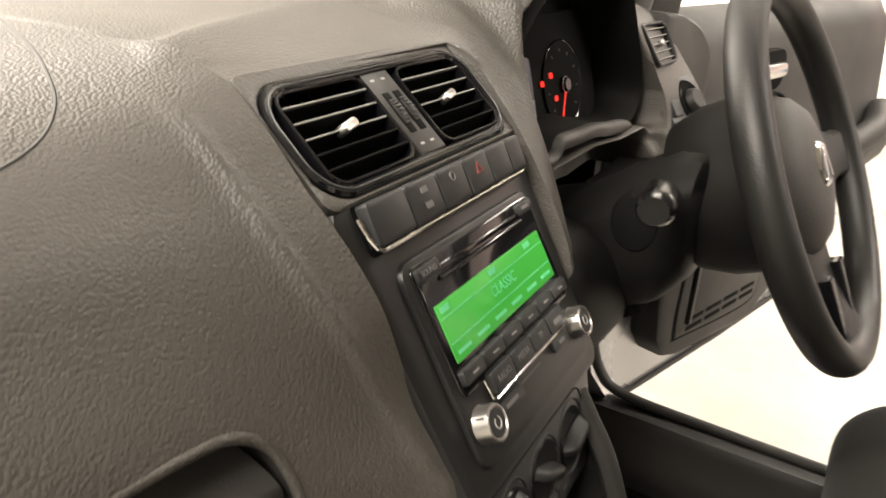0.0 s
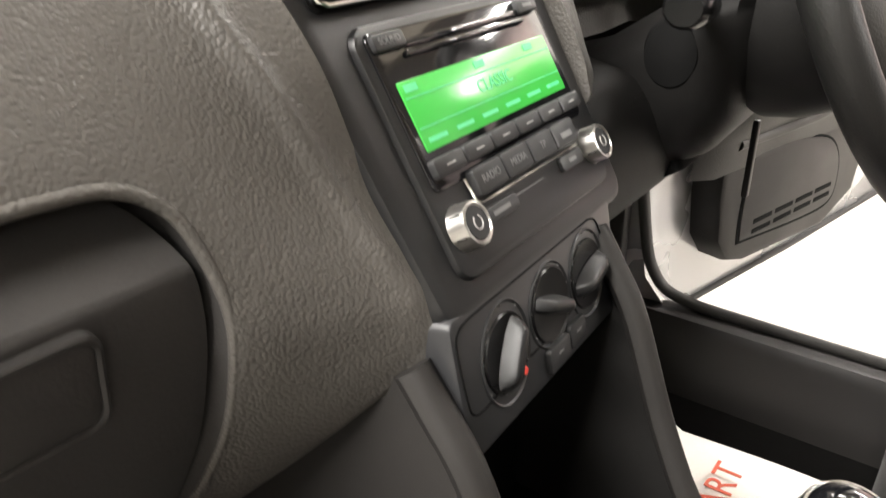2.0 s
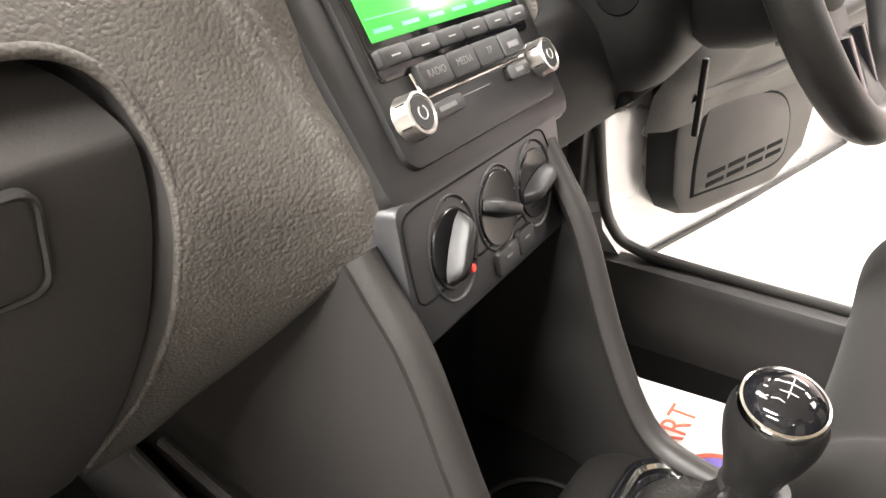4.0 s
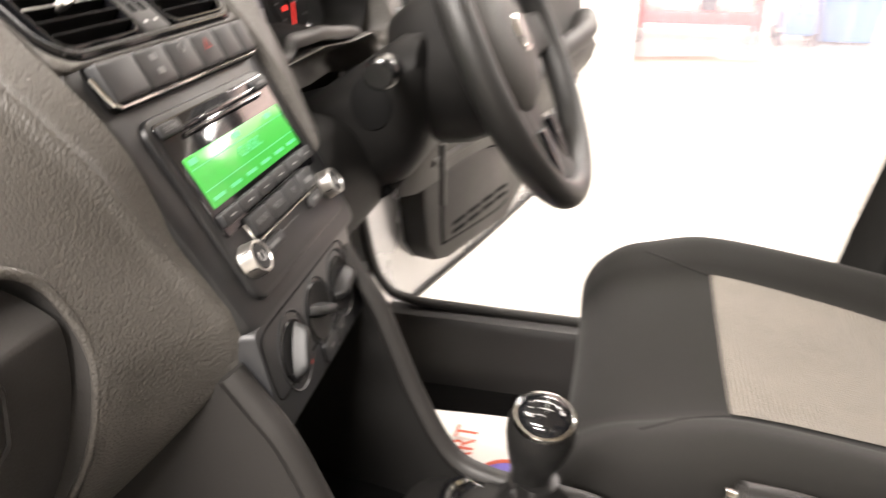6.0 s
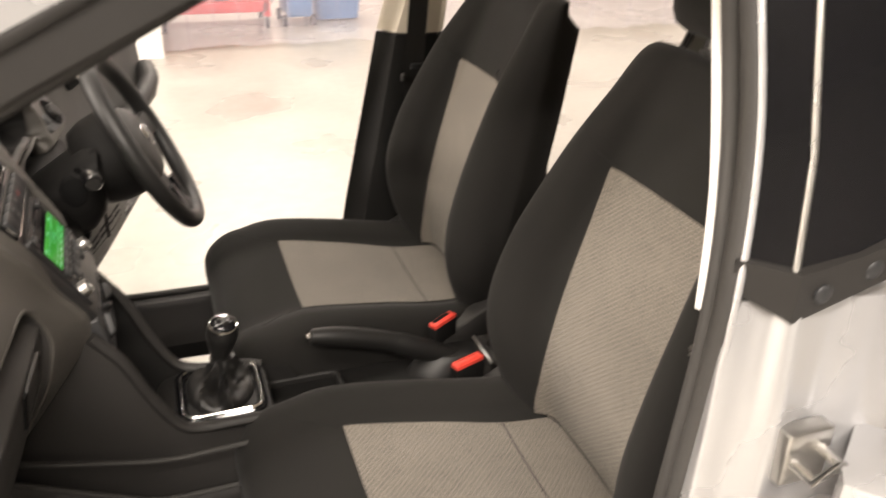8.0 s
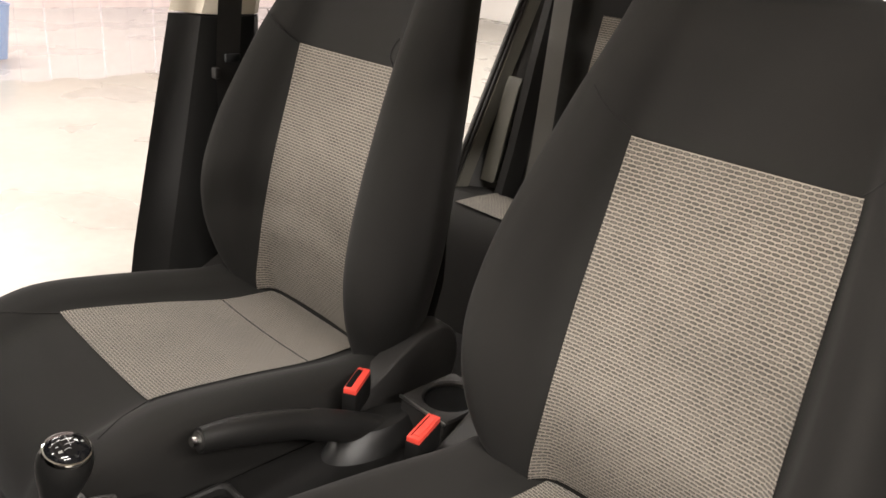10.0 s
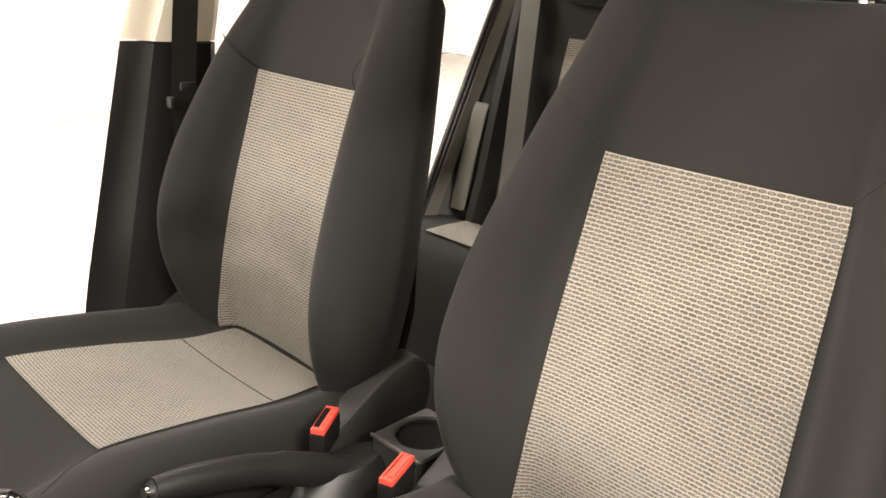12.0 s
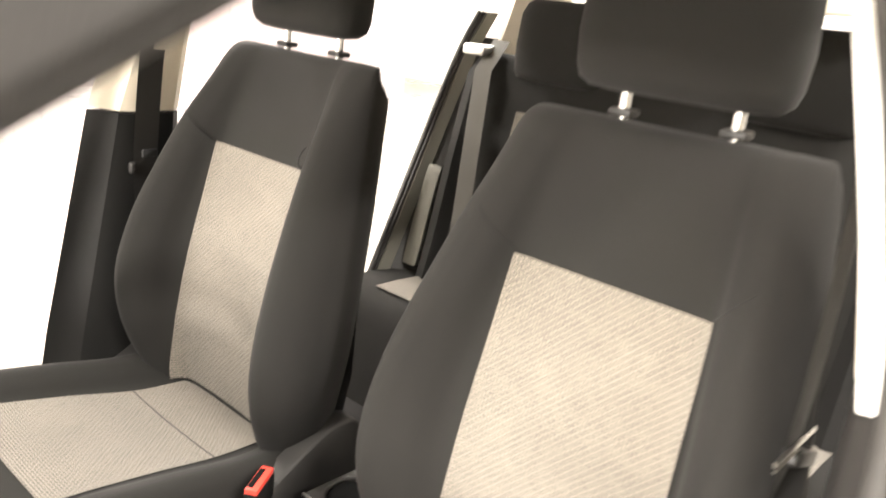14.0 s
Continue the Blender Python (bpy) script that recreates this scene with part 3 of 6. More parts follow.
# ---- centre stack ----
part("centre_bezel", plate([(x + (0.06 * (0.098 - y) if x < 0 else -0.04 * (0.098 - y)), y) for x, y in rounded(-0.128, 0.122, -0.104, 0.098, 0.014)], -0.035, 0.0, 0.006, STACK), M_RADIO, dash, "satin dark grey panel framing the radio")
# ---- centre console ----
RIM = ((0.302, 0.810), (0.288, 0.791), (0.265, 0.757), (0.232, 0.68), (0.197, 0.622), (0.160, 0.607), (0.121, 0.604), (0.075, 0.601), (0.050, 0.594))
console = thing("centre_console", "dark grey plastic centre console with an open storage tray", "console", (0, 0.15, 0.28))


def low_side(s, x0):
    rings = []
    for y, zt in ((0.60, 0.86), (0.42, 0.82), (0.33, 0.80), (0.293, 0.805), (0.265, 0.75), (0.232, 0.672), (0.197, 0.615), (0.15, 0.597), (0.05, 0.59), (0.0, 0.58), (-0.05, 0.50)):
        zt = min(zt, 0.84)
        rings.append([(s * (x0 - 0.004), y, zt), (s * (x0 + 0.004), y, zt * 0.6 + 0.28 * 0.4), (s * (x0 + 0.012), y, 0.45), (s * (x0 + 0.03), y, 0.28)])
    return loft(rings)


def rim_bar(s, x0, taper):
    pts = [(s * (x0 - taper * max(0, k - 20) / 19), y, z) for k, (y, z) in enumerate(curve_through(RIM, 40))]
    return tube(pts, 0.0105, 10, 0.9)


part("side_panel", low_side(-1, 0.126), M_TRIM, console, angle=50)
part("rim", rim_bar(-1, 0.119, 0.012), M_TRIM, console)
def right_x(y):
    return float(np.interp(y, (0.03, 0.05, 0.17, 0.215, 0.27, 0.31), (0.050, 0.051, 0.058, 0.063, 0.075, 0.082)))


part("rim", tube([(right_x(y), y, z) for y, z in curve_through(RIM, 40)], 0.0095, 10, 0.9), M_TRIM, console)
part("side_panel", loft([[(right_x(y) + 0.004, y, zt), (right_x(y) + 0.008, y, zt * 0.6 + 0.11), (right_x(y) + 0.008, y, 0.45), (right_x(y) + 0.02, y, 0.28)] for y, zt in ((0.60, 0.84), (0.42, 0.82), (0.33, 0.80), (0.293, 0.805), (0.265, 0.75), (0.232, 0.672), (0.197, 0.615), (0.15, 0.597), (0.05, 0.59), (0.0, 0.58), (-0.05, 0.50))]), M_WELL, console, angle=50)
# tray inside in deep black, the shade of the recess put into its colour
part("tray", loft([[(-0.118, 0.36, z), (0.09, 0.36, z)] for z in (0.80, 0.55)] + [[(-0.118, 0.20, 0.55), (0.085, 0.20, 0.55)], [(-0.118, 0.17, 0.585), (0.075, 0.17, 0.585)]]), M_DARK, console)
part("gate_housing", plate(rounded(-0.112, 0.066, 0.043, 0.235, 0.035), 0.50, 0.597, 0.010), M_WELL, console)
part("tunnel", box((-0.075, -0.62, 0.26), (0.08, 0.05, 0.535), 0.015), M_COLUMN, console)
part("tunnel_tray", frame_ring(rounded(-0.066, 0.062, -0.10, 0.046, 0.012), rounded(-0.056, 0.052, -0.09, 0.036, 0.010), 0.52, 0.548, lip=0.003), M_WELL, console, "shallow tray behind the gear gate")


# ---- radio, vents, buttons, heater ----
radio = thing("car_radio", "black car radio with a lit green display and two chrome knobs", "car radio", (0, 0.33, 0.85))
part("faceplate", plate(rounded(-0.096, 0.096, -0.087, 0.050, 0.012), -0.01, 0.004, 0.003, STACK), M_RADIO, radio)
part("gloss_panel", plate(rounded(-0.089, 0.089, -0.040, 0.045, 0.005), 0.0, 0.0055, 0.0015, STACK), M_GLOSS, radio, "gloss black panel round the display")
screen = part("display", plate(rounded(-0.0815, 0.081, -0.0196, 0.0176, 0.001, 2), 0.0, 0.0063, 0.0004, STACK), M_SCREEN, radio, "bright green display")
part("title", words("CLASSIC", 0.0105, STACK @ Matrix.Translation((0.004, 0.001, 0.0066)), 0.0001), M_SEGMENT, screen, smooth=False)
for v, u0, u1 in ((-0.0075, -0.08, 0.08), (0.0085, -0.08, 0.08)):
    part("screen_line", box((u0, v - 0.0003, 0.0062), (u1, v + 0.0003, 0.0066), 0, 1, STACK), M_SEGMENT, screen, smooth=False)
for k in range(6):
    part("preset_sign", box((-0.077 + k * 0.027, -0.0155, 0.0062), (-0.060 + k * 0.027, -0.0132, 0.0066), 0, 1, STACK), M_SEGMENT, screen, smooth=False)
for u in (-0.078, -0.01, 0.05):
    part("status_sign", box((u, 0.0115, 0.0062), (u + 0.011, 0.0155, 0.0066), 0, 1, STACK), M_SEGMENT, screen, smooth=False)
part("disc_slot", plate(rounded(-0.062, 0.062, 0.0335, 0.0375, 0.0015, 2), 0.0, 0.0072, 0.0008, STACK), M_GLOSS, radio, "disc slot with a bright lip")
part("slot_lip", plate(rounded(-0.064, 0.064, 0.0285, 0.0320, 0.0015, 2), 0.0, 0.0078, 0.0012, STACK), M_GLOSS, radio)
for u in (-0.074, 0.074):
    b = part("corner_button", plate(rounded(u - 0.013, u + 0.013, 0.034, 0.043, 0.002, 3), 0.0, 0.0085, 0.001, STACK), M_BUTTON, radio)
    if u < 0:
        part("lettering", words("SOUND", 0.0052, STACK @ Matrix.Translation((u, 0.0385, 0.0086)), 0.0001), M_GREYPRINT, b, smooth=False)
    else:
        part("sign", box((u - 0.006, 0.0372, 0.0084), (u + 0.006, 0.0395, 0.0087), 0, 1, STACK), M_GREYPRINT, b, smooth=False)
for k in range(6):
    u = -0.0725 + k * 0.0292
    b = part("preset_button", plate(rounded(u - 0.0138, u + 0.0138, -0.0335, -0.0235, 0.002, 3), 0.0, 0.0098, 0.0016, STACK), M_BUTTON, radio)
    part("sign", box((u - 0.004, -0.0293, 0.0097), (u + 0.004, -0.0285, 0.01), 0, 1, STACK), M_PRINT, b, smooth=False)
for k, text in enumerate(("RADIO", "MEDIA", "TP", "")):
    u = -0.0455 + k * 0.0312
    b = part("mode_button", plate(rounded(u - 0.0150, u + 0.0150, -0.0520, -0.0368, 0.002, 3), 0.0, 0.0105, 0.0016, STACK), M_BUTTON, radio)
    if text:
        part("lettering", words(text, 0.0062, STACK @ Matrix.Translation((u, -0.0443, 0.0107)), 0.0001), M_GREYPRINT, b, smooth=False)
    else:
        part("sign", box((u - 0.007, -0.0475, 0.0104), (u + 0.007, -0.0438, 0.0108), 0, 1, STACK), M_GREYPRINT, b, smooth=False)
part("chrome_line", tube([STACK @ Vector(p) for p in ((-0.0622, -0.040, 0.005), (-0.0618, -0.0528, 0.006), (-0.058, -0.0548, 0.006), (0.0, -0.0548, 0.006), (0.062, -0.0548, 0.006))], 0.0011, 8), M_CHROME, radio, "thin chrome line")
for u0, u1, v in ((-0.064, -0.026, -0.0635), (0.034, 0.064, -0.0615)):
    b = part("seek_button", plate(rounded(u0, u1, v - 0.0048, v + 0.0048, 0.003, 4), 0.0, 0.0072, 0.0012, STACK), M_BUTTON, radio)
    part("sign", box((u0 + 0.010, v - 0.0013, 0.0071), (u1 - 0.010, v + 0.0013, 0.0074), 0, 1, STACK), M_GREYPRINT, b, smooth=False)
part("printed_line", box((-0.024, -0.0624, 0.0038), (0.012, -0.0618, 0.0043), 0, 1, STACK), M_GREYPRINT, radio, smooth=False)
for u in (-0.0800, 0.0825):
    at = STACK @ Matrix.Translation((u, -0.0610, 0))
    ring = []
    for r, w in ((0.0128, 0.002), (0.0126, 0.0045), (0.0122, 0.0055), (0.0119, 0.0130), (0.0115, 0.0146), (0.0101, 0.0150), (0.0096, 0.0140)):
        ring.append([(r * math.cos(a) * (1 - 0.02 * (k % 4 == 0)), r * math.sin(a) * (1 - 0.02 * (k % 4 == 0)), w) for k, a in enumerate([2 * math.pi * j / 48 for j in range(48)])])
    kn = part("knob", loft(ring, True, True, at), M_SATIN, radio, "ribbed satin chrome knob")
    part("cap", cylinder(0.0097, 0.0093, 0.010, 0.0146, 32, 0.0006, at), M_BUTTON, kn)
    part("power_sign", tube([(0.0036 * math.cos(a), 0.0036 * math.sin(a), 0.0148) for a in [radians(120 + 300 * j / 16) for j in range(17)]], 0.0004, 6, 1.0, at), M_PRINT, kn)
    for j in range(6):
        a = radians(20 + 60 * j)
        part("rib", box((0.0114, -0.0005, 0.006), (0.0124, 0.0005, 0.0128), 0.0003, 1, at @ Matrix.Rotation(a, 4, "Z")), M_TRIM, kn)

vent = thing("centre_air_vent", "pair of slatted centre air vents in a gloss black surround", "air vent", (0, 0.41, 1.0))
SUR = rounded(-0.126, 0.121, -0.0430, 0.0375, 0.027, 8)
part("surround", frame_ring(SUR, shrink(SUR, 0.0065), -0.035, 0.003, VENT), M_GLOSS, vent, "gloss black surround")
part("chrome_edge", tube([VENT @ Vector((x, y, 0.0032)) for x, y in shrink(SUR, 0.0035)], 0.0006, 6, closed=True), M_PANEL, vent)
part("mount", frame_ring(rounded(-0.127, 0.128, -0.047, 0.049, 0.010, 8), SUR, -0.03, 0.0004, VENT), M_DASH, vent, "soft dash border round the vents")
part("backing", plate(shrink(SUR, 0.006), -0.05, -0.045, 0.001, VENT), M_DARK, vent)
part("bridge", plate([(-0.014, -0.036), (0.018, -0.036), (0.015, 0.032), (-0.018, 0.032)], -0.04, 0.001, 0.002, VENT), M_TRIM, vent, "grey bridge with two thumb wheels")
for c in (-0.0645, 0.066):
    o = rounded(c - 0.0465, c + 0.0455, -0.0355, 0.0315, 0.012, 6)
    part("vent_frame", frame_ring(o, shrink(o, 0.0024), -0.04, 0.0022, VENT, lip=0.0008), M_GLOSS, vent)
    for k in range(5):
        v = -0.0245 + k * 0.0112
        sl = part("slat", box((c - 0.043, v - 0.0006, -0.020), (c + 0.043, v + 0.0010, 0.0005), 0.0005, 1, VENT @ pose(0, 0, 0, -6, 0, 0)), M_DARK, vent)
        part("slat_edge", tube([VENT @ Vector((c - 0.0425, v + 0.0002, 0.0006)), VENT @ Vector((c + 0.0425, v + 0.0002, 0.0006))], 0.0006, 6), M_SLAT, sl)
    for k in range(7):
        u = c - 0.033 + k * 0.011
        part("vane", box((u - 0.0006, -0.032, -0.042), (u + 0.0006, 0.032, -0.024), 0, 1, VENT), M_COLUMN, vent, smooth=False)
    part("thumb_tab", plate(rounded(-0.0105, 0.0105, -0.0032, 0.0032, 0.003, 5), -0.004, 0.0040, 0.0016, VENT @ pose(c, -0.001, 0.0, 4, 6, 12)), M_SATIN, vent, "satin metal adjusting tab")
for u in (-0.0065, 0.0065):
    part("wheel_slot", plate(rounded(u - 0.0042, u + 0.0042, -0.019, 0.014, 0.001, 3), -0.002, 0.0014, 0.0003, VENT), M_DARK, vent)
    tw = part("thumb_wheel", cylinder(0.017, 0.017, -0.003, 0.003, 40, 0.001, VENT @ Matrix.Translation((u, -0.002, -0.0135)) @ pose(0, 0, 0, 0, 90, 0)), M_TRIM, vent)
    for j in range(9):
        a = radians(50 + 10 * j)
        part("tooth", box((-0.0028, -0.0006, 0.0165), (0.0028, 0.0006, 0.0184), 0, 1, VENT @ Matrix.Translation((u, -0.002, -0.0135)) @ Matrix.Rotation(a - radians(90), 4, "X")), M_BUTTON, tw, smooth=False)
    for v in (0.027, -0.026):
        part("sign", box((u - 0.0025 - 0.003 * (v > 0), v - 0.003, 0.0009), (u + 0.0018 - 0.003 * (v > 0), v - 0.0015, 0.0014), 0, 1, VENT), M_PRINT, vent, smooth=False)

strip = thing("button_strip", "row of six grey buttons above a chrome strip", "button strip", (0, 0.37, 0.98))
part("tray", plate(rounded(-0.110, 0.108, 0.060, 0.093, 0.006), -0.004, 0.0008, 0.0005, STACK), M_DARK, strip)
WIDE = (0.042, 0.038, 0.038, 0.037, 0.034, 0.025)
u = -0.108
for k, wd in enumerate(WIDE):
    b = part("button", plate(rounded(u + 0.0004, u + wd - 0.0004, 0.0645, 0.0910, 0.0022, 3), -0.003, 0.0055, 0.0022, STACK @ pose(0, 0, 0, 3, 0, 0)), M_BUTTON, strip)
    mid = u + wd / 2
    if k == 1:
        for v in (0.0835, 0.0735):
            part("sign", box((mid - 0.004, v - 0.002, 0.0098), (mid + 0.004, v + 0.002, 0.0102), 0, 1, STACK), M_GREYPRINT, b, smooth=False)
    if k == 2:
        part("sign", tube([(mid + 0.003 * math.cos(a), 0.083 + 0.003 * math.sin(a), 0.0102) for a in [2 * math.pi * j / 16 for j in range(16)]], 0.0004, 6, 1, STACK, closed=True), M_GREYPRINT, b)
    if k == 3:
        tri = [(mid + 0.0056 * math.cos(a), 0.0795 + 0.0056 * math.sin(a)) for a in (radians(90), radians(210), radians(330))]
        part("warning_triangle", frame_ring(tri, [(mid + (x - mid) * 0.72, 0.0795 + (y - 0.0795) * 0.72) for x, y in tri], 0.0085, 0.0103, STACK, lip=0.0002), M_DULLRED, b, "dull red hazard triangle", smooth=False)
    u += wd
part("chrome_strip", tube([STACK @ Vector(p) for p in ((-0.1105, 0.084, 0.003), (-0.1100, 0.072, 0.0045), (-0.107, 0.0645, 0.005), (-0.102, 0.0620, 0.005), (0.0, 0.0620, 0.005), (0.099, 0.0620, 0.005), (0.105, 0.0655, 0.005), (0.107, 0.076, 0.004))], 0.0017, 8), M_CHROME, strip, "bright chrome strip")

clim = thing("climate_panel", "grey heater panel with three black rotary dials", "heater controls", (0, 0.28, 0.74))
part("faceplate", plate(rounded(-0.101, 0.103, -0.044, 0.037, 0.006), -0.03, 0.0, 0.003, CLIMATE), M_PANEL, clim)
CL = [(-0.086, 0.032), (-0.094, 0.030), (-0.098, 0.022), (-0.096, -0.010), (-0.092, -0.018), (-0.084, -0.020), (-0.073, -0.0195), (-0.030, -0.0165), (-0.022, -0.017), (0.060, -0.0130), (0.080, -0.0125), (0.087, -0.008), (0.088, 0.002), (0.078, 0.026), (0.068, 0.032), (0.056, 0.0325), (0.0, 0.0325), (-0.074, 0.0325)]
part("inset_line", tube([CLIMATE @ Vector((x, y, 0.0001)) for x, y in curve_through(CL + CL[:1], 70)[:-1]], 0.0007, 6, closed=True), M_DARK, clim)
for u, v, turn, rv in ((-0.054, -0.002, 56, 0.0300), (0.001, 0.002, -22, 0.0262), (0.0545, 0.0, 14, 0.0290)):
    at = CLIMATE @ Matrix.Translation((u, v, 0))
    k = rv / 0.0257
    circle = [2 * math.pi * j / 44 for j in range(44)]
    part("dial_ring", loft([[(r * math.cos(a), k * r * math.sin(a), w) for a in circle] for r, w in ((0.0262, -0.002), (0.0262, 0.0006), (0.0255, 0.0012), (0.0245, 0.0004), (0.0225, -0.004), (0.018, -0.004))], True, False, at), M_BUTTON, clim)
    d = part("dial", loft([[(r * math.cos(a), r * math.sin(a), w) for a in circle] for r, w in ((0.0232, -0.004), (0.0230, 0.0004), (0.0222, 0.0014), (0.0195, 0.0010), (0.0130, 0.0002), (0.004, 0.0))], True, True, at), M_KNOB, clim, "gloss black rotary dial")
    gm = at @ Matrix.Rotation(radians(turn), 4, "Z")
    rings = []
    for j in range(15):
        f = -1 + 2 * j / 14
        hw, top = 0.0046 * (1 - 0.35 * f * f), 0.0015 + 0.0098 * (1 - abs(f) ** 6)
        rings.append([(0.0205 * f, hw * p, 0.002 + (top - 0.002) * q) for p, q in ((-1.3, -0.15), (-1.05, 0.35), (-0.88, 0.85), (-0.68, 0.98), (0, 1), (0.68, 0.98), (0.88, 0.85), (1.05, 0.35), (1.3, -0.15))])
    part("grip", loft(rings, False, False, gm), M_RADIO, d, angle=70)
    for j in range(7):
        a = radians(-30 + 40 * j)
        part("tick", box((0.0236, -0.0003, -0.002), (0.0246, 0.0003, 0.0009), 0, 1, at @ Matrix.Diagonal((1, k, 1, 1)) @ Matrix.Rotation(a, 4, "Z")), M_GREYPRINT, clim, smooth=False)
part("red_dot", cylinder(0.0026, 0.0026, 0.0, 0.0022, 16, 0.0004, CLIMATE @ Matrix.Translation((-0.0412, -0.0190, 0.0012))), M_RED, clim, "red temperature dot")
for u, v, hw in ((0.002, -0.0305, 0.0140), (0.0285, -0.0285, 0.0112)):
    b = part("rocker_button", plate(rounded(u - hw, u + hw, v - 0.0082, v + 0.0082, 0.003, 4), -0.001, 0.0038, 0.0015, CLIMATE), M_BUTTON, clim)
    part("sign", box((u - 0.004, v + 0.001, 0.0037), (u + 0.003, v + 0.0022, 0.0041), 0, 1, CLIMATE), M_GREYPRINT, b, smooth=False)

# ---- instrument cluster and driver side of the dash ----
clus = thing("instrument_cluster", "dark instrument cluster with red needles and warning lamps", "instrument cluster", (0.35, 0.49, 0.93))
CL_P = plane_at((0.405, 0.480, 0.976), (0, 0.25, 0.97))
part("face", plate(rounded(-0.205, 0.095, -0.050, 0.080, 0.03, 6), -0.012, 0.0, 0.002, CL_P), M_DARK, clus)
for u in (-0.150, 0.0):
    at = CL_P @ Matrix.Translation((u, 0, 0))
    g = part("gauge", cylinder(0.050, 0.0495, 0.0, 0.002, 48, 0.0005, at), M_DARK, clus)
    part("gauge_ring", tube([at @ Vector((0.0495 * math.cos(2 * math.pi * k / 48), 0.0495 * math.sin(2 * math.pi * k / 48), 0.002)) for k in range(48)], 0.0008, 6, closed=True), M_GLOSS, g)
    hb = part("hub", cylinder(0.0090, 0.0080, 0.002, 0.009, 24, 0.001, at), M_GLOSS, g)
    part("hub_ring", tube([at @ Vector((0.0088 * math.cos(2 * math.pi * k / 24), 0.0088 * math.sin(2 * math.pi * k / 24), 0.0060)) for k in range(24)], 0.0006, 6, closed=True), M_SATIN, hb)
    part("needle", box((-0.0009, 0.009, 0.0060), (0.0009, 0.040, 0.0068), 0, 1, at @ Matrix.Rotation(radians(152), 4, "Z")), M_REDGLOW, g, "red needle", smooth=False)
    for j in range(9):
        a = radians(-40 + 32.5 * j)
        part("mark", box((0.0365, -0.0006, 0.0021), (0.0400, 0.0006, 0.0024), 0, 1, at @ Matrix.Rotation(a, 4, "Z")), M_GREYPRINT, g, smooth=False)
for u, v in ((-0.030, 0.014), (-0.053, 0.008), (-0.022, -0.012)):
    part("warning_lamp", box((u - 0.0034, v - 0.0030, 0.0022), (u + 0.0034, v + 0.0030, 0.0027), 0.001, 1, CL_P), M_REDGLOW, clus, "lit red warning lamp", smooth=False)
part("info_display", plate(rounded(-0.130, -0.076, -0.040, 0.040, 0.008), 0.0, 0.003, 0.001, CL_P), M_LCD, clus, "information display with a blue-grey reflection in its colour")
for v in (0.022, 0.010, -0.004, -0.016):
    part("display_line", box((-0.124, v - 0.001, 0.003), (-0.086, v + 0.001, 0.0034), 0, 1, CL_P), M_GREYPRINT, clus, smooth=False)
LIP = ((0.186, 0.430, 1.000), (0.193, 0.424, 0.980), (0.216, 0.423, 0.956), (0.238, 0.423, 0.941), (0.255, 0.423, 0.937), (0.267, 0.423, 0.941), (0.272, 0.423, 0.949), (0.284, 0.423, 0.952), (0.319, 0.423, 0.950), (0.365, 0.423, 0.948), (0.411, 0.424, 0.940), (0.453, 0.425, 0.935), (0.496, 0.430, 0.926))
part("lower_lip", loft([[(x, y + 0.002, z + 0.002), (x, y - 0.004, z + 0.0015), (x, y - 0.008, z - 0.001), (x, y - 0.0095, z - 0.005), (x, y - 0.006, z - 0.013), (x, y + 0.006, z - 0.016)] for x, y, z in curve_through(LIP, 50)]), M_DOOR, clus, "grey lip under the dials", angle=50)
OPENING = ((0.186, 1.026), (0.196, 0.995), (0.237, 0.949), (0.271, 0.933), (0.305, 0.946), (0.36, 0.947), (0.407, 0.936), (0.496, 0.921), (0.532, 0.936), (0.538, 0.964), (0.512, 1.016), (0.496, 1.05), (0.475, 1.085), (0.42, 1.108), (0.33, 1.112), (0.254, 1.085), (0.205, 1.054), (0.186, 1.026))
loop = [tuple(p) for p in curve_through(OPENING, 69)][:-1]
bz = []
for k, y in ((1.03, 0.440), (1.012, 0.431), (0.99, 0.428), (0.97, 0.436), (0.93, 0.470), (0.92, 0.505), (0.5, 0.506), (0.02, 0.507)):
    bz.append([(0.36 + (x - 0.36) * k, y + 0.12 * max(0, z - 1.0), 1.02 + (z - 1.02) * k) for x, z in loop])
part("hood_lining", loft(bz, True, False), M_PILLAR, clus, "black hood round the dials", angle=60)
svent = thing("side_air_vent", "small slatted air vent at the driver end of the dash", "air vent", (0.60, 0.43, 0.96))
SV = plane_at((0.603, 0.4345, 1.007), (0, 0.53, 0.85), (1, 0.02, -0.03))
o = [(x * (0.93 + 2.4 * y), y) for x, y in rounded(-0.050, 0.050, -0.029, 0.029, 0.012, 6)]
part("surround", frame_ring(o, shrink(o, 0.004), -0.03, 0.004, SV), M_RADIO, svent)
part("backing", plate(shrink(o, 0.004), -0.03, -0.025, 0.001, SV), M_DARK, svent)
for k in range(5):
    v = -0.020 + k * 0.010
    part("slat", box((-0.044, v - 0.001, -0.014), (0.044, v + 0.001, 0.0), 0.0004, 1, SV), M_TRIM, svent)
    part("slat_edge", tube([SV @ Vector((-0.0435, v, 0.0004)), SV @ Vector((0.0435, v, 0.0004))], 0.0006, 6), M_SLAT, svent)
part("thumb_tab", plate(rounded(-0.006, 0.006, -0.004, 0.004, 0.003), 0, 0.006, 0.002, SV), M_SATIN, svent)
pvent = thing("side_air_vent", "round-cornered slatted air vent at the passenger end of the dash", "air vent", (-0.53, 0.41, 0.93))
PV = plane_at((-0.570, 0.4005, 0.972), (0, 0.47, 0.88), (1, -0.13, 0))
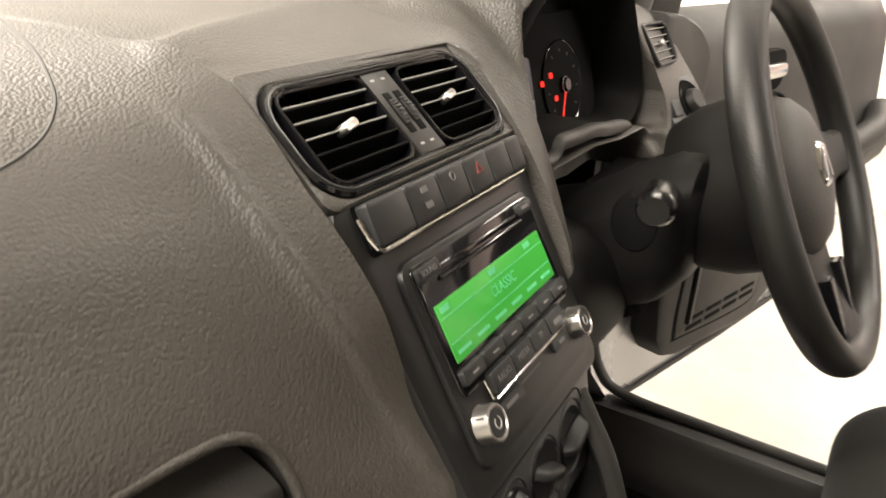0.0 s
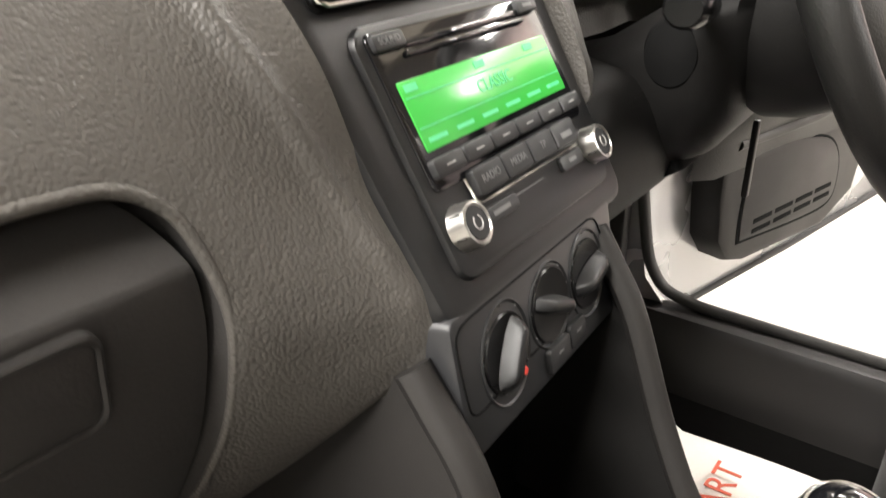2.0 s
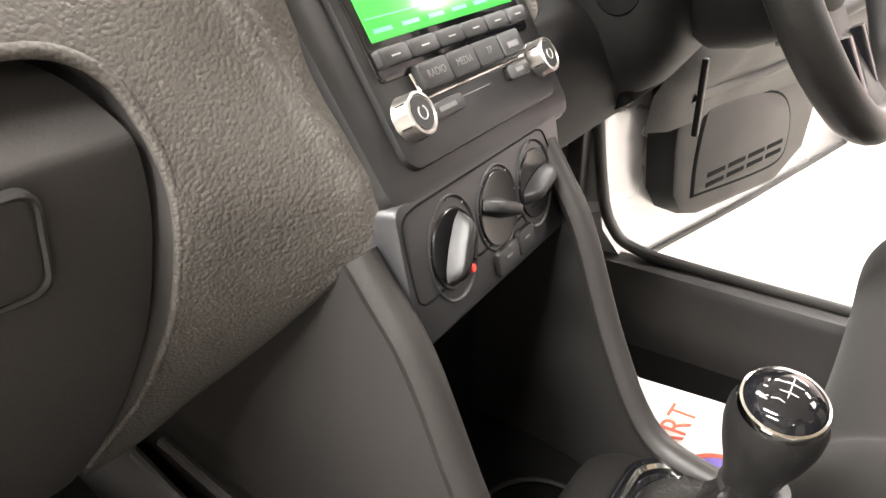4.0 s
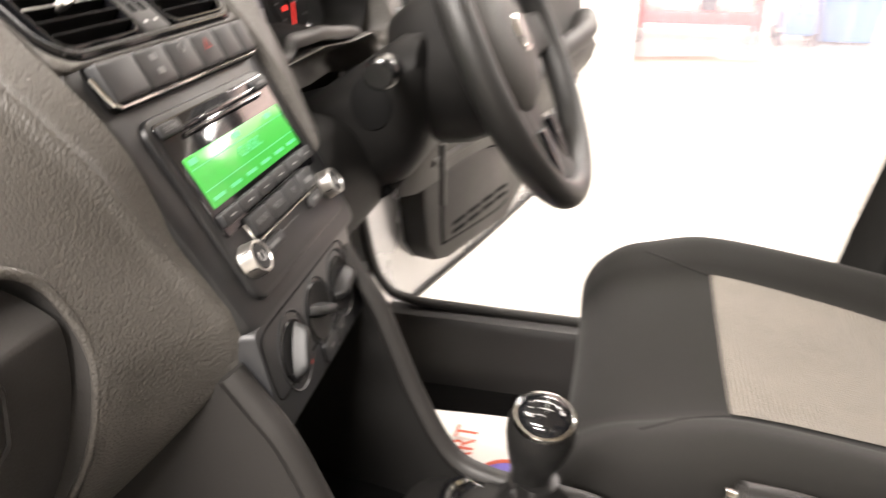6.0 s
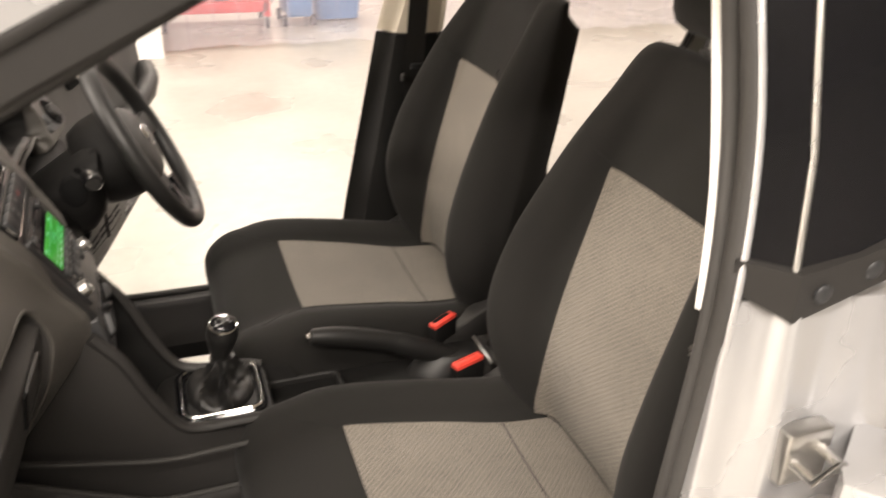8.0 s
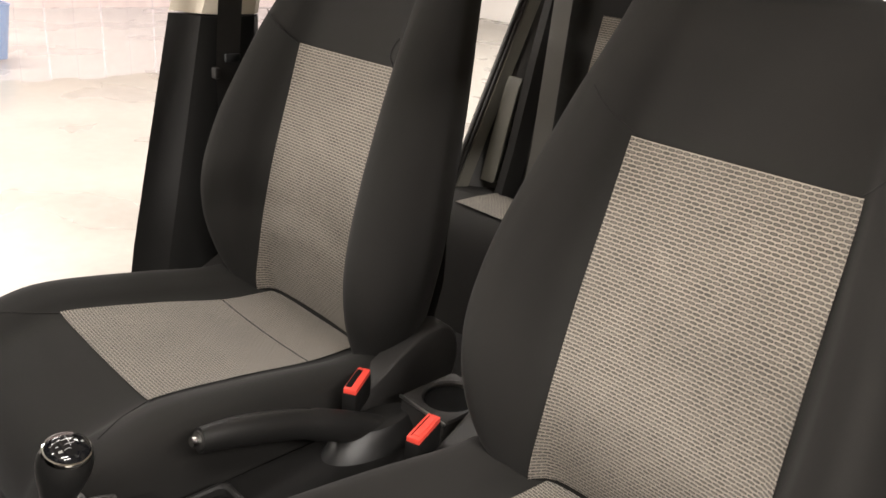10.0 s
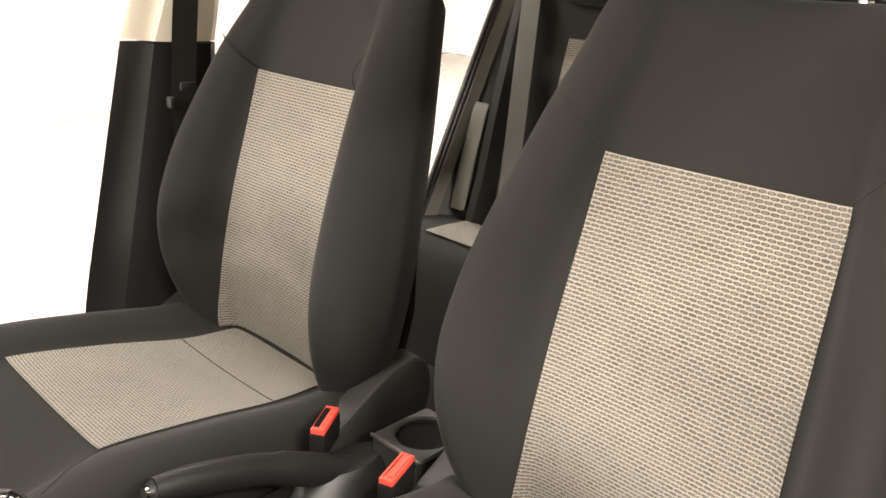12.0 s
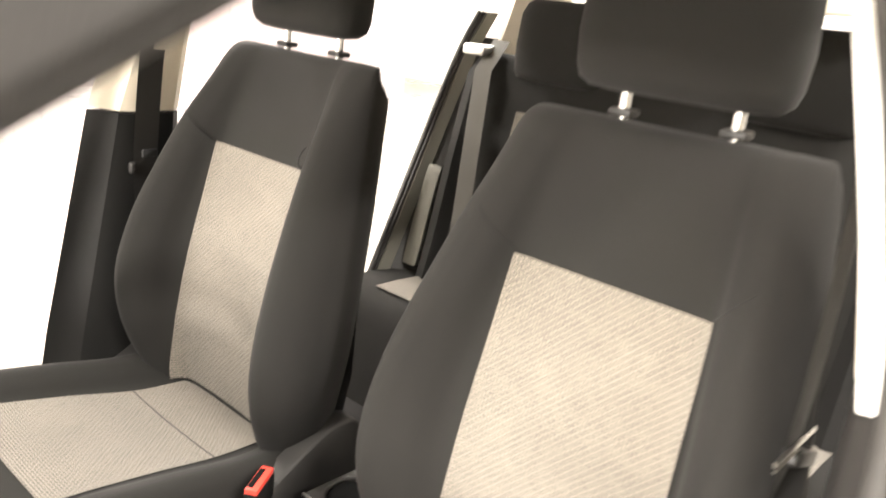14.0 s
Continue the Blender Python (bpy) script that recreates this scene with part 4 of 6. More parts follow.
o = rounded(-0.065, 0.065, -0.036, 0.040, 0.022, 6)
part("surround", frame_ring(o, shrink(o, 0.009), -0.03, 0.006, PV), M_PANEL, pvent)
part("backing", plate(shrink(o, 0.008), -0.012, -0.0035, 0.0005, PV), M_DARK, pvent)
for k in range(5):
    v = -0.022 + k * 0.012
    part("slat", box((-0.056, v - 0.001, -0.008), (0.056, v + 0.001, 0.003), 0.0004, 1, PV), M_TRIM, pvent)
part("thumb_wheel", cylinder(0.006, 0.006, 0.0, 0.008, 16, 0.001, PV @ Matrix.Translation((0.050, 0.024, 0))), M_SATIN, pvent)
sw = thing("light_switch", "rotary headlight switch in a grey panel", "light switch", (0.5, 0.35, 0.93))
SWP = plane_at((0.622, 0.3955, 0.932), (0, 0.58, 0.81), (1, -0.24, 0))
part("panel", plate(rounded(-0.045, 0.045, -0.034, 0.036, 0.012), -0.02, 0.004, 0.002, SWP), M_PANEL, sw)
part("pocket", loft([[(0.012 + r * math.cos(a), 1.15 * r * math.sin(a), w) for a in [2 * math.pi * j / 32 for j in range(32)]] for r, w in ((0.027, 0.004), (0.025, 0.007), (0.022, 0.005))], True, True, SWP), M_DARK, sw)
part("knob", cylinder(0.017, 0.015, 0.005, 0.016, 32, 0.002, SWP @ Matrix.Translation((0.014, 0, 0))), M_TRIM, sw)
part("wheel_cover", plate(rounded(-0.041, -0.020, -0.016, 0.006, 0.002), 0.003, 0.009, 0.002, SWP), M_BUTTON, sw)

# ---- gear lever, gate, handbrake, cup holder, buckles ----
gate = thing("gear_gate", "chrome-edged gear gate in the console", "gear gate", (-0.015, 0.125, 0.6))
GO = [(x - 0.015, y + 0.127) for x, y in rounded(-0.078, 0.078, -0.075, 0.075, 0.026, 8)]
part("outer_frame", frame_ring(GO, shrink(GO, 0.006), 0.594, 0.604, lip=0.003), M_GLOSS, gate, "gloss black gate frame")
part("chrome_frame", frame_ring(shrink(GO, 0.006), shrink(GO, 0.011), 0.594, 0.6065, lip=0.002), M_CHROME, gate, "bright chrome frame")
part("inner_frame", frame_ring(shrink(GO, 0.011), shrink(GO, 0.016), 0.590, 0.602, lip=0.002), M_GLOSS, gate)
# floor of the gate blackened for the shade under the frame
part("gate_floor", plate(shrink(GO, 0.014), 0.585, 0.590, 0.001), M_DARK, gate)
gear = thing("gear_lever", "black gear lever with a chrome-ringed round knob and leather gaiter", "gear lever", (0.0, 0.12, 0.60))
KN = Matrix.Translation((0.007, 0.115, 0.0)) @ Matrix.Translation((0, 0, 0.69)) @ pose(0, 0, 0, 8, -14, 0) @ Matrix.Diagonal((0.94, 0.94, 0.98, 1)) @ Matrix.Translation((0, 0, -0.69))
ang = [2 * math.pi * k / 40 for k in range(40)]
part("knob", loft([[(r * math.cos(a), r * math.sin(a), z) for a in ang] for r, z in ((0.0165, 0.640), (0.0175, 0.652), (0.0205, 0.668), (0.0260, 0.688), (0.0290, 0.704), (0.0290, 0.714), (0.0265, 0.724), (0.0250, 0.728))], True, True, KN), M_LEATHER, gear)
part("knob_ring", loft([[(r * math.cos(a), r * math.sin(a), z) for a in ang] for r, z in ((0.0262, 0.7235), (0.0265, 0.7265), (0.0252, 0.7290), (0.0236, 0.7295))], True, False, KN), M_CHROME, gear, "chrome ring")
cap = part("knob_cap", loft([[(r * math.cos(a), r * math.sin(a), z) for a in ang] for r, z in ((0.0240, 0.7275), (0.0215, 0.7318), (0.0165, 0.7355), (0.009, 0.7380), (0.003, 0.7386))], True, True, KN), M_GLOSS, gear, "gloss black shift pattern cap")
for p, q in (((-0.009, 0.0), (0.011, 0.0)), ((-0.002, -0.008), (-0.002, 0.008)), ((0.005, -0.008), (0.005, 0.008)), ((-0.009, 0.0), (-0.009, 0.008))):
    part("pattern_line", tube([KN @ Vector((*p, 0.7375)), KN @ Vector(((p[0] + q[0]) / 2, (p[1] + q[1]) / 2, 0.7392)), KN @ Vector((*q, 0.7375))], 0.0003, 6), M_PRINT, cap)
for text, x, y in (("R", -0.0095, 0.0115), ("1", -0.002, 0.0115), ("2", -0.002, -0.0125)):
    part("lettering", words(text, 0.0065, KN @ Matrix.Translation((x, y, 0.7368)), 0.0003), M_PRINT, cap, smooth=False)
gr = []
LEVELS = curve_through(((0.063, 0.060, 0.590, -0.014, 0.127, 0.0), (0.062, 0.059, 0.604, -0.014, 0.127, 0.05), (0.057, 0.055, 0.614, -0.012, 0.126, 0.14), (0.046, 0.045, 0.619, -0.007, 0.125, 0.26), (0.035, 0.035, 0.622, -0.001, 0.121, 0.30), (0.027, 0.027, 0.629, 0.005, 0.118, 0.26), (0.0225, 0.0225, 0.638, 0.008, 0.115, 0.16), (0.0195, 0.0195, 0.646, 0.009, 0.114, 0.08), (0.0175, 0.0175, 0.654, 0.010, 0.113, 0.01)), 25)
for i, (rx, ry, z, ox, oy, amp) in enumerate(LEVELS):
    ring = []
    for k in range(96):
        a = 2 * math.pi * k / 96
        w = a + 0.03 * i + 0.25 * math.sin(2 * a + 1)
        q = 1 - 2.2 * abs(math.sin(2.5 * w)) ** 0.7 + 0.35 * math.sin(7 * w + 0.2 * i)
        ring.append((ox + rx * (1 + amp * q) * math.cos(a), oy + ry * (1 + amp * q) * math.sin(a), z + 0.03 * amp * q))
    gr.append(ring)
part("gaiter", loft(gr, True, True), M_GAITER, gear, "creased black leather gaiter", angle=50)
part("collar", cylinder(0.0185, 0.0175, 0.640, 0.650, 32, 0.002, KN), M_TRIM, gear)

brake = thing("handbrake", "black handbrake lever with a smooth grip and chrome button", "handbrake", (0.03, -0.25, 0.5))
part("grip", tube(curve_through(((0.022, -0.044, 0.655), (0.022, -0.09, 0.647), (0.023, -0.15, 0.630), (0.025, -0.20, 0.611), (0.025, -0.27, 0.578), (0.025, -0.34, 0.540)), 24), [0.0140 + 0.004 * math.sin(min(1, k / 8) * math.pi / 2) + 0.002 * (k > 14) for k in range(24)], 18, 1.15), M_LEATHER, brake)
part("button", tube([(0.022, -0.046, 0.655), (0.022, -0.034, 0.657)], 0.0065, 14), M_CHROME, brake, "chrome release button")
part("button_ring", tube([(0.022, -0.048, 0.6545), (0.022, -0.0415, 0.6555)], 0.0118, 18), M_TRIM, brake)
part("boot", loft([[(0.025 + rx * math.cos(a), -0.33 + ry * math.sin(a), z) for a in ang] for rx, ry, z in ((0.045, 0.10, 0.535), (0.038, 0.085, 0.552), (0.026, 0.055, 0.568))], True, True), M_LEATHER, brake)

cup = thing("cup_holder", "black plastic cup holder at the rear of the console", "cup holder", (-0.02, -0.42, 0.5))
CI = [(-0.022 + 0.039 * math.cos(radians(a)), -0.428 + 0.043 * math.sin(radians(a))) for a in [15 * k for k in range(24)]]
part("block", frame_ring([(x - 0.022, y - 0.425) for x, y in rounded(-0.049, 0.049, -0.056, 0.056, 0.008, 5)], CI, 0.50, 0.592, lip=0.003), M_TRIM, cup)
# capped black plug drawn for the shaded depth of the holder
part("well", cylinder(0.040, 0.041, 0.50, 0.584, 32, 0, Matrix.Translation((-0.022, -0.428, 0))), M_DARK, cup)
part("front_edge", box((-0.071, -0.371, 0.588), (0.027, -0.3665, 0.5935), 0.002), M_SATIN, cup)


def buckle(x, y, z, turn, pressed):
    b = thing("seat_belt_buckle", "black seat belt buckle with a bright red release button", "buckle", (x, y, z - 0.1), "belt buckles")
    m = pose(x, y, z, 0, 0, turn)
    part("housing", box((-0.0115, -0.034, -0.045), (0.0115, 0.034, -0.004), 0.004, 2, m), M_COLUMN, b)
    rb = part("release_button", box((-0.0098, -0.032, -0.006), (0.0098, 0.032, 0.0035), 0.0018, 2, m), M_RED, b, "bright red release button")
    if pressed:
        part("slot", box((-0.0008, -0.025, 0.001), (0.0088, 0.027, 0.0041), 0.0010, 1, m), M_DARK, rb)
    else:
        part("press_face", box((-0.0070, -0.024, 0.002), (0.0025, 0.026, 0.0058), 0.0015, 2, m), M_RED, rb)
        part("slot", box((0.0042, -0.026, 0.001), (0.0058, 0.028, 0.0039), 0.0004, 1, m), M_DARK, rb)
    part("stalk", tube([m @ Vector((0, 0.02, -0.03)), m @ Vector((0, 0.0, -0.07)), m @ Vector((0, -0.02, -0.12))], 0.012, 10, 0.5), M_COLUMN, b)


buckle(0.064, -0.316, 0.617, 32, True)
buckle(-0.084, -0.314, 0.617, 20, False)

# ---- steering wheel and column ----
wheel = thing("steering_wheel", "black three-spoke steering wheel with a round airbag boss", "steering wheel", (0.35, 0.19, 0.945))
rim = [(0.181 * math.cos(2 * math.pi * k / 80), 0.181 * math.sin(2 * math.pi * k / 80), 0.0) for k in range(80)]
part("rim", tube(rim, 0.0160, 18, 1.1, WHEEL, closed=True), M_LEATHER, wheel)
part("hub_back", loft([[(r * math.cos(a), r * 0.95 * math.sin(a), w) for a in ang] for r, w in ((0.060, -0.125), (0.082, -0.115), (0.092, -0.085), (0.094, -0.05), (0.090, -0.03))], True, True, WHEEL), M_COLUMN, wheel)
part("airbag_cover", loft([[(r * math.cos(a), r * 0.94 * math.sin(a) - 0.002, w) for a in ang] for r, w in ((0.088, -0.045), (0.086, -0.022), (0.080, -0.008), (0.066, 0.003), (0.045, 0.009), (0.02, 0.011))], True, True, WHEEL), M_DOOR, wheel, "soft round airbag cover")
bd = part("badge", cylinder(0.024, 0.022, 0.006, 0.0135, 40, 0.002, WHEEL @ Matrix.Translation((0, 0.004, 0))), M_CHROME, wheel, "round chrome badge")
part("badge_field", cylinder(0.0185, 0.0175, 0.010, 0.0142, 40, 0.001, WHEEL @ Matrix.Translation((0, 0.004, 0))), M_PANEL, bd)
for sx in (-1, 1):
    part("badge_bar", box((-0.0018, -0.016, 0.0125), (0.0018, 0.016, 0.0150), 0.0004, 1, WHEEL @ Matrix.Translation((sx * 0.006, 0.004, 0)) @ Matrix.Rotation(radians(18 * sx), 4, "Z")), M_CHROME, bd)
def spoke(rings_at, a, mat, name):
    d = Vector((math.cos(radians(a)), math.sin(radians(a)), 0))
    q = Vector((-d.y, d.x, 0))
    rings = []
    for r, hw, w in rings_at:
        c = d * r + Vector((0, 0, w))
        rings.append([c + q * hw * sx + Vector((0, 0, sz)) for sx, sz in ((-1, -0.006), (-0.93, 0.003), (-0.75, 0.006), (0.75, 0.006), (0.93, 0.003), (1, -0.006), (0.8, -0.014), (-0.8, -0.014))])
    return part(name, loft(rings, True, True, WHEEL), mat, wheel, angle=50)


for a in (-6, 186):
    spoke(((0.055, 0.050, -0.018), (0.085, 0.046, -0.016), (0.115, 0.034, -0.012), (0.145, 0.025, -0.007), (0.172, 0.028, 0.0)), a, M_TRIM, "spoke")
low = spoke(((0.060, 0.056, -0.020), (0.095, 0.047, -0.018), (0.125, 0.038, -0.013), (0.150, 0.034, -0.007), (0.174, 0.036, 0.0)), 270, M_TRIM, "lower_spoke")
for sx in (-1, 1):
    part("spoke_insert", plate([(sx * 0.026 - 0.009, -0.160), (sx * 0.024 + 0.007, -0.160), (sx * 0.030 + 0.009, -0.100), (sx * 0.030 - 0.008, -0.100)], -0.012, -0.0005, 0.002, WHEEL), M_GLOSS, low, "gloss black spoke insert")
part("pad_gap", tube([WHEEL @ Vector((0.0885 * math.cos(a), 0.083 * math.sin(a) - 0.002, -0.018)) for a in ang], 0.002, 6, closed=True), M_DARK, wheel)

column = thing("steering_column", "dark plastic steering column shroud with a control stalk", "steering column", (0.35, 0.35, 0.85))
cr = []
for y, z, rx, rt, rb in ((0.50, 0.825, 0.075, 0.030, 0.08), (0.42, 0.845, 0.082, 0.035, 0.09), (0.36, 0.875, 0.090, 0.045, 0.115), (0.31, 0.900, 0.092, 0.055, 0.11), (0.285, 0.912, 0.084, 0.050, 0.09), (0.275, 0.918, 0.05, 0.04, 0.05)):
    cr.append([(0.35 + rx * math.copysign(abs(math.cos(a)) ** 0.75, math.cos(a)), y, z + (rt if math.sin(a) > 0 else rb) * math.copysign(abs(math.sin(a)) ** 0.8, math.sin(a))) for a in ang])
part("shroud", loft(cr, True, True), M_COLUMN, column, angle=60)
part("stalk", tube(curve_through(((0.28, 0.320, 0.925), (0.235, 0.302, 0.936), (0.205, 0.294, 0.940), (0.175, 0.288, 0.943), (0.150, 0.285, 0.945)), 14), [0.008, 0.008, 0.0085, 0.0095, 0.011, 0.0130, 0.0150, 0.0162, 0.0168, 0.0170, 0.0170, 0.0168, 0.0160, 0.0125], 18, 0.9), M_KNOB, column, "glossy black control stalk")
part("stalk_pocket", loft([[(0.275 - dx, 0.330 + r * math.cos(a), 0.890 + 1.2 * r * math.sin(a)) for a in ang] for r, dx in ((0.026, 0.0), (0.025, 0.012), (0.022, 0.017), (0.012, 0.019), (0.003, 0.020))], True, True), M_DARK, column)
part("release_bar", box((0.455, 0.300, 0.704), (0.464, 0.307, 0.79), 0.002), M_TRIM, column)
part("adjuster_slot", plate(rounded(-0.052, 0.052, -0.014, 0.014, 0.008, 5), -0.01, 0.004, 0.003, plane_at((0.352, 0.335, 0.775), (0, -0.85, 0.52))), M_DARK, column, "dark slot under the column shroud")

# ---- front seats ----


SAMPLES = {}


def sampled(points):
    if points not in SAMPLES:
        SAMPLES[points] = curve_through(points, 200)
    return SAMPLES[points]


def seat_surface(profile, cross, n_u, n_v, width=None, lift=0.0, u_range=None, v_range=None):
    """A padded surface: profile (y, z) along v, cross-section (x, height along the normal) along u."""
    prof, cs = sampled(profile), sampled(cross)
    length = [0.0]
    if n_v > 2:
        for a, b in zip(prof, prof[1:]):
            length.append(length[-1] + float(np.hypot(*(b - a))))
    else:
        length = [0.0] * 200
    u0, u1 = u_range or (0, 1)
    v0, v1 = v_range or (0, 1)
    rings, uvs = [], []
    for i in range(n_v):
        v = v0 + (v1 - v0) * i / (n_v - 1)
        k = min(int(v * 199), 198)
        f = v * 199 - k
        p = prof[k] * (1 - f) + prof[k + 1] * f
        t = prof[min(k + 1, 199)] - prof[max(k - 1, 0)]
        t = t / np.hypot(*t)
        nrm = np.array((t[1], -t[0]))
        w = width(v) if width else (1.0, 1.0)
        row, uvr = [], []
        for j in range(n_u):
            u = u0 + (u1 - u0) * j / (n_u - 1)
            a = min(int(u * 199), 198)
            g = u * 199 - a
            x, h = cs[a] * (1 - g) + cs[a + 1] * g
            x, h = x * w[0], h * (w[1] if h > 0 else max(w[1], 0.9) if profile is CUSHION else 0.50 - 0.16 * min(1, max(0, (v - 0.55) / 0.45)) - 0.16 * max(0, (v - 0.88) / 0.12)) + lift
            row.append((x, p[0] + nrm[0] * h, p[1] + nrm[1] * h))
            uvr.append((x, length[k] + f * (length[k + 1] - length[k])))
        rings.append(row)
        uvs.append(uvr)
    return rings, uvs


CUSHION = ((0.03, 0.36), (0.083, 0.405), (0.110, 0.455), (0.117, 0.508), (0.108, 0.552), (0.076, 0.581), (0.020, 0.598), (-0.055, 0.611), (-0.20, 0.592), (-0.33, 0.568), (-0.42, 0.562), (-0.47, 0.56))
CUSHION_X = ((-0.245, -0.20), (-0.262, -0.12), (-0.270, -0.04), (-0.262, 0.012), (-0.230, 0.028), (-0.190, 0.018), (-0.155, 0.002), (-0.075, -0.002), (0.0, -0.003), (0.075, -0.002), (0.155, 0.002), (0.190, 0.018), (0.230, 0.028), (0.262, 0.012), (0.270, -0.04), (0.262, -0.12), (0.245, -0.20))
BACK = ((-0.455, 0.50), (-0.432, 0.55), (-0.417, 0.61), (-0.412, 0.68), (-0.418, 0.76), (-0.436, 0.85), (-0.462, 0.94), (-0.490, 1.03), (-0.516, 1.11), (-0.537, 1.17), (-0.551, 1.198), (-0.566, 1.209), (-0.582, 1.210))
BACK_X = ((-0.236, -0.16), (-0.256, -0.10), (-0.266, -0.03), (-0.252, 0.030), (-0.214, 0.064), (-0.174, 0.042), (-0.140, 0.004), (-0.07, -0.006), (0.0, -0.008), (0.07, -0.006), (0.140, 0.004), (0.174, 0.042), (0.214, 0.064), (0.252, 0.030), (0.266, -0.03), (0.256, -0.10), (0.236, -0.16))


def cushion_width(v):
    front = min(1.0, v / 0.5)
    rear = max(0.0, (v - 0.6) / 0.4)
    return 0.84 + 0.16 * front**0.7 - 0.08 * rear, -0.75 + 1.75 * front**1.3 + 0.55 * rear


BACK_KEYS = curve_through(((0.0, 0.70, 0.1), (0.12, 0.88, 0.65), (0.30, 1.03, 1.40), (0.42, 1.02, 1.40), (0.58, 0.89, 1.0), (0.72, 0.785, 0.44), (0.88, 0.73, 0.08), (0.94, 0.710, 0.03), (0.972, 0.682, 0.0), (0.99, 0.63, 0.0), (1.0, 0.53, 0.0)), 120)


def back_width(v):
    at = [k[0] for k in BACK_KEYS]
    return tuple(float(np.interp(v, at, [k[i] for k in BACK_KEYS])) for i in (1, 2))


def level(profile, axis, value):
    """The share of a profile's way at which y (axis 0) or z (axis 1) reaches a value."""
    p = curve_through(profile, 400)
    k0 = 160 if axis == 0 else 0
    return min(range(k0, 396), key=lambda k: abs(p[k][axis] - value)) / 399


def seat_at(profile, cross, width, x, v, lift):
    """The point of a padded surface at a sideways place x and a share v of its profile."""
    row = seat_surface(profile, cross, 161, 2, width, lift, None, (v, min(1, v + 1e-3)))[0][0]
    half = row[40:121]
    xs = [q[0] for q in half]
    return tuple(float(np.interp(x, xs, [q[i] for q in half])) for i in range(3))


def insert_surface(profile, cross, width, v0, v1, half0, half1, lift, n_u=21, n_v=30, more=0.0):
    rings, uvs = [], []
    run = 0.0
    for i in range(n_v):
        f = i / (n_v - 1)
        h = half0 + (half1 - half0) * f - (0.002 * math.sin(math.pi * f) if profile is BACK else 0)
        row = [seat_at(profile, cross, width, -h - more * (1 - f) ** 0.5 + (2 * h + more * (1 - f) ** 0.5) * j / (n_u - 1), v0 + (v1 - v0) * f, lift) for j in range(n_u)]
        if rings:
            run += (Vector(row[n_u // 2]) - Vector(rings[-1][n_u // 2])).length
        rings.append(row)
        uvs.append([(q[0], run) for q in row])
    return rings, uvs


def build_seat(more):
    s = thing("front_seat", "black fabric front car seat with a grey woven centre", "car seat", (0, -0.2, 0.28), "front seats")
    r, _ = seat_surface(CUSHION, CUSHION_X, 61, 60, cushion_width)
    part("cushion", loft(r), M_FABRIC, s, angle=80)
    r, uv = insert_surface(CUSHION, CUSHION_X, cushion_width, level(CUSHION, 0, -0.052), level(CUSHION, 0, -0.330), 0.160, 0.138, 0.003)
    part("cushion_insert", loft(r, uv=uv), M_WEAVE, s, "grey woven cushion centre", angle=80)
    r, uv = insert_surface(CUSHION, CUSHION_X, cushion_width, level(CUSHION, 0, -0.330), level(CUSHION, 0, -0.455), 0.138, 0.130, 0.0030)
    part("rear_insert", loft(r, uv=uv), M_WEAVE, s, "grey woven strip behind the cushion seam", angle=80)
    vs = level(CUSHION, 0, -0.330)
    part("seam", tube([seat_at(CUSHION, CUSHION_X, cushion_width, 0.137 * (j / 8 - 1), vs, 0.0026) for j in range(17)], 0.0009, 8), M_FABRIC, s)
    r, _ = seat_surface(BACK, BACK_X, 61, 64, back_width)
    part("backrest", loft(r), M_FABRIC, s, angle=80)
    r, uv = insert_surface(BACK, BACK_X, back_width, level(BACK, 1, 0.575), level(BACK, 1, 1.030), 0.150, 0.132, 0.003, more=more)
    part("backrest_insert", loft(r, uv=uv), M_WEAVE, s, "grey woven backrest centre", angle=80)
    vt, vf = level(BACK, 1, 1.032), level(CUSHION, 0, -0.050)
    for so in (-1, 1):
        pts = [seat_at(BACK, BACK_X, back_width, so * (0.129 + f * 0.080), vt + 0.045 * f + 0.030 * f * f, 0.0003) for f in (0, 0.1, 0.2, 0.3, 0.4, 0.5, 0.6)]
        part("seam", tube(curve_through(pts, 24), 0.0011, 6), M_SIDEFAB, s)
        pts = [seat_at(CUSHION, CUSHION_X, cushion_width, so * (0.160 + f * 0.05), vf - 0.10 * f, 0.0005) for f in (0, 0.25, 0.5, 0.75, 1.0)]
        part("seam", tube(pts, 0.0008, 6), M_SIDEFAB, s)
    part("back_shell", loft([[(x * k, y + 0.35 * abs(x * k) ** 2, z) for x in (-0.25, -0.18, -0.08, 0.0, 0.08, 0.18, 0.25)] for y, z, k in ((-0.49, 0.46, 0.8), (-0.52, 0.55, 0.86), (-0.54, 0.7, 0.92), (-0.565, 0.85, 0.80), (-0.59, 1.0, 0.54), (-0.600, 1.10, 0.36), (-0.598, 1.16, 0.30))]), M_SIDEFAB, s)
    part("base", box((-0.22, -0.45, 0.30), (0.22, 0.03, 0.47), 0.03), M_DARK, s)
    for sx in (-1, 1):
        prof = [tuple(q) for q in curve_through(((-0.33, 0.568), (-0.38, 0.596), (-0.43, 0.625), (-0.475, 0.643), (-0.512, 0.640), (-0.536, 0.612), (-0.540, 0.565), (-0.515, 0.50), (-0.46, 0.45), (-0.36, 0.46), (-0.325, 0.52), (-0.33, 0.568)), 49)][:-1]
        part("recliner_cover", loft([[(sx * (0.262 + o), y + (y + 0.44) * k, z + (z - 0.55) * k) for y, z in prof] for o, k in ((-0.03, 0.0), (0.004, 0.0), (0.008, -0.02), (0.010, -0.06), (0.012, -0.6))], True, True), M_TRIM, s)
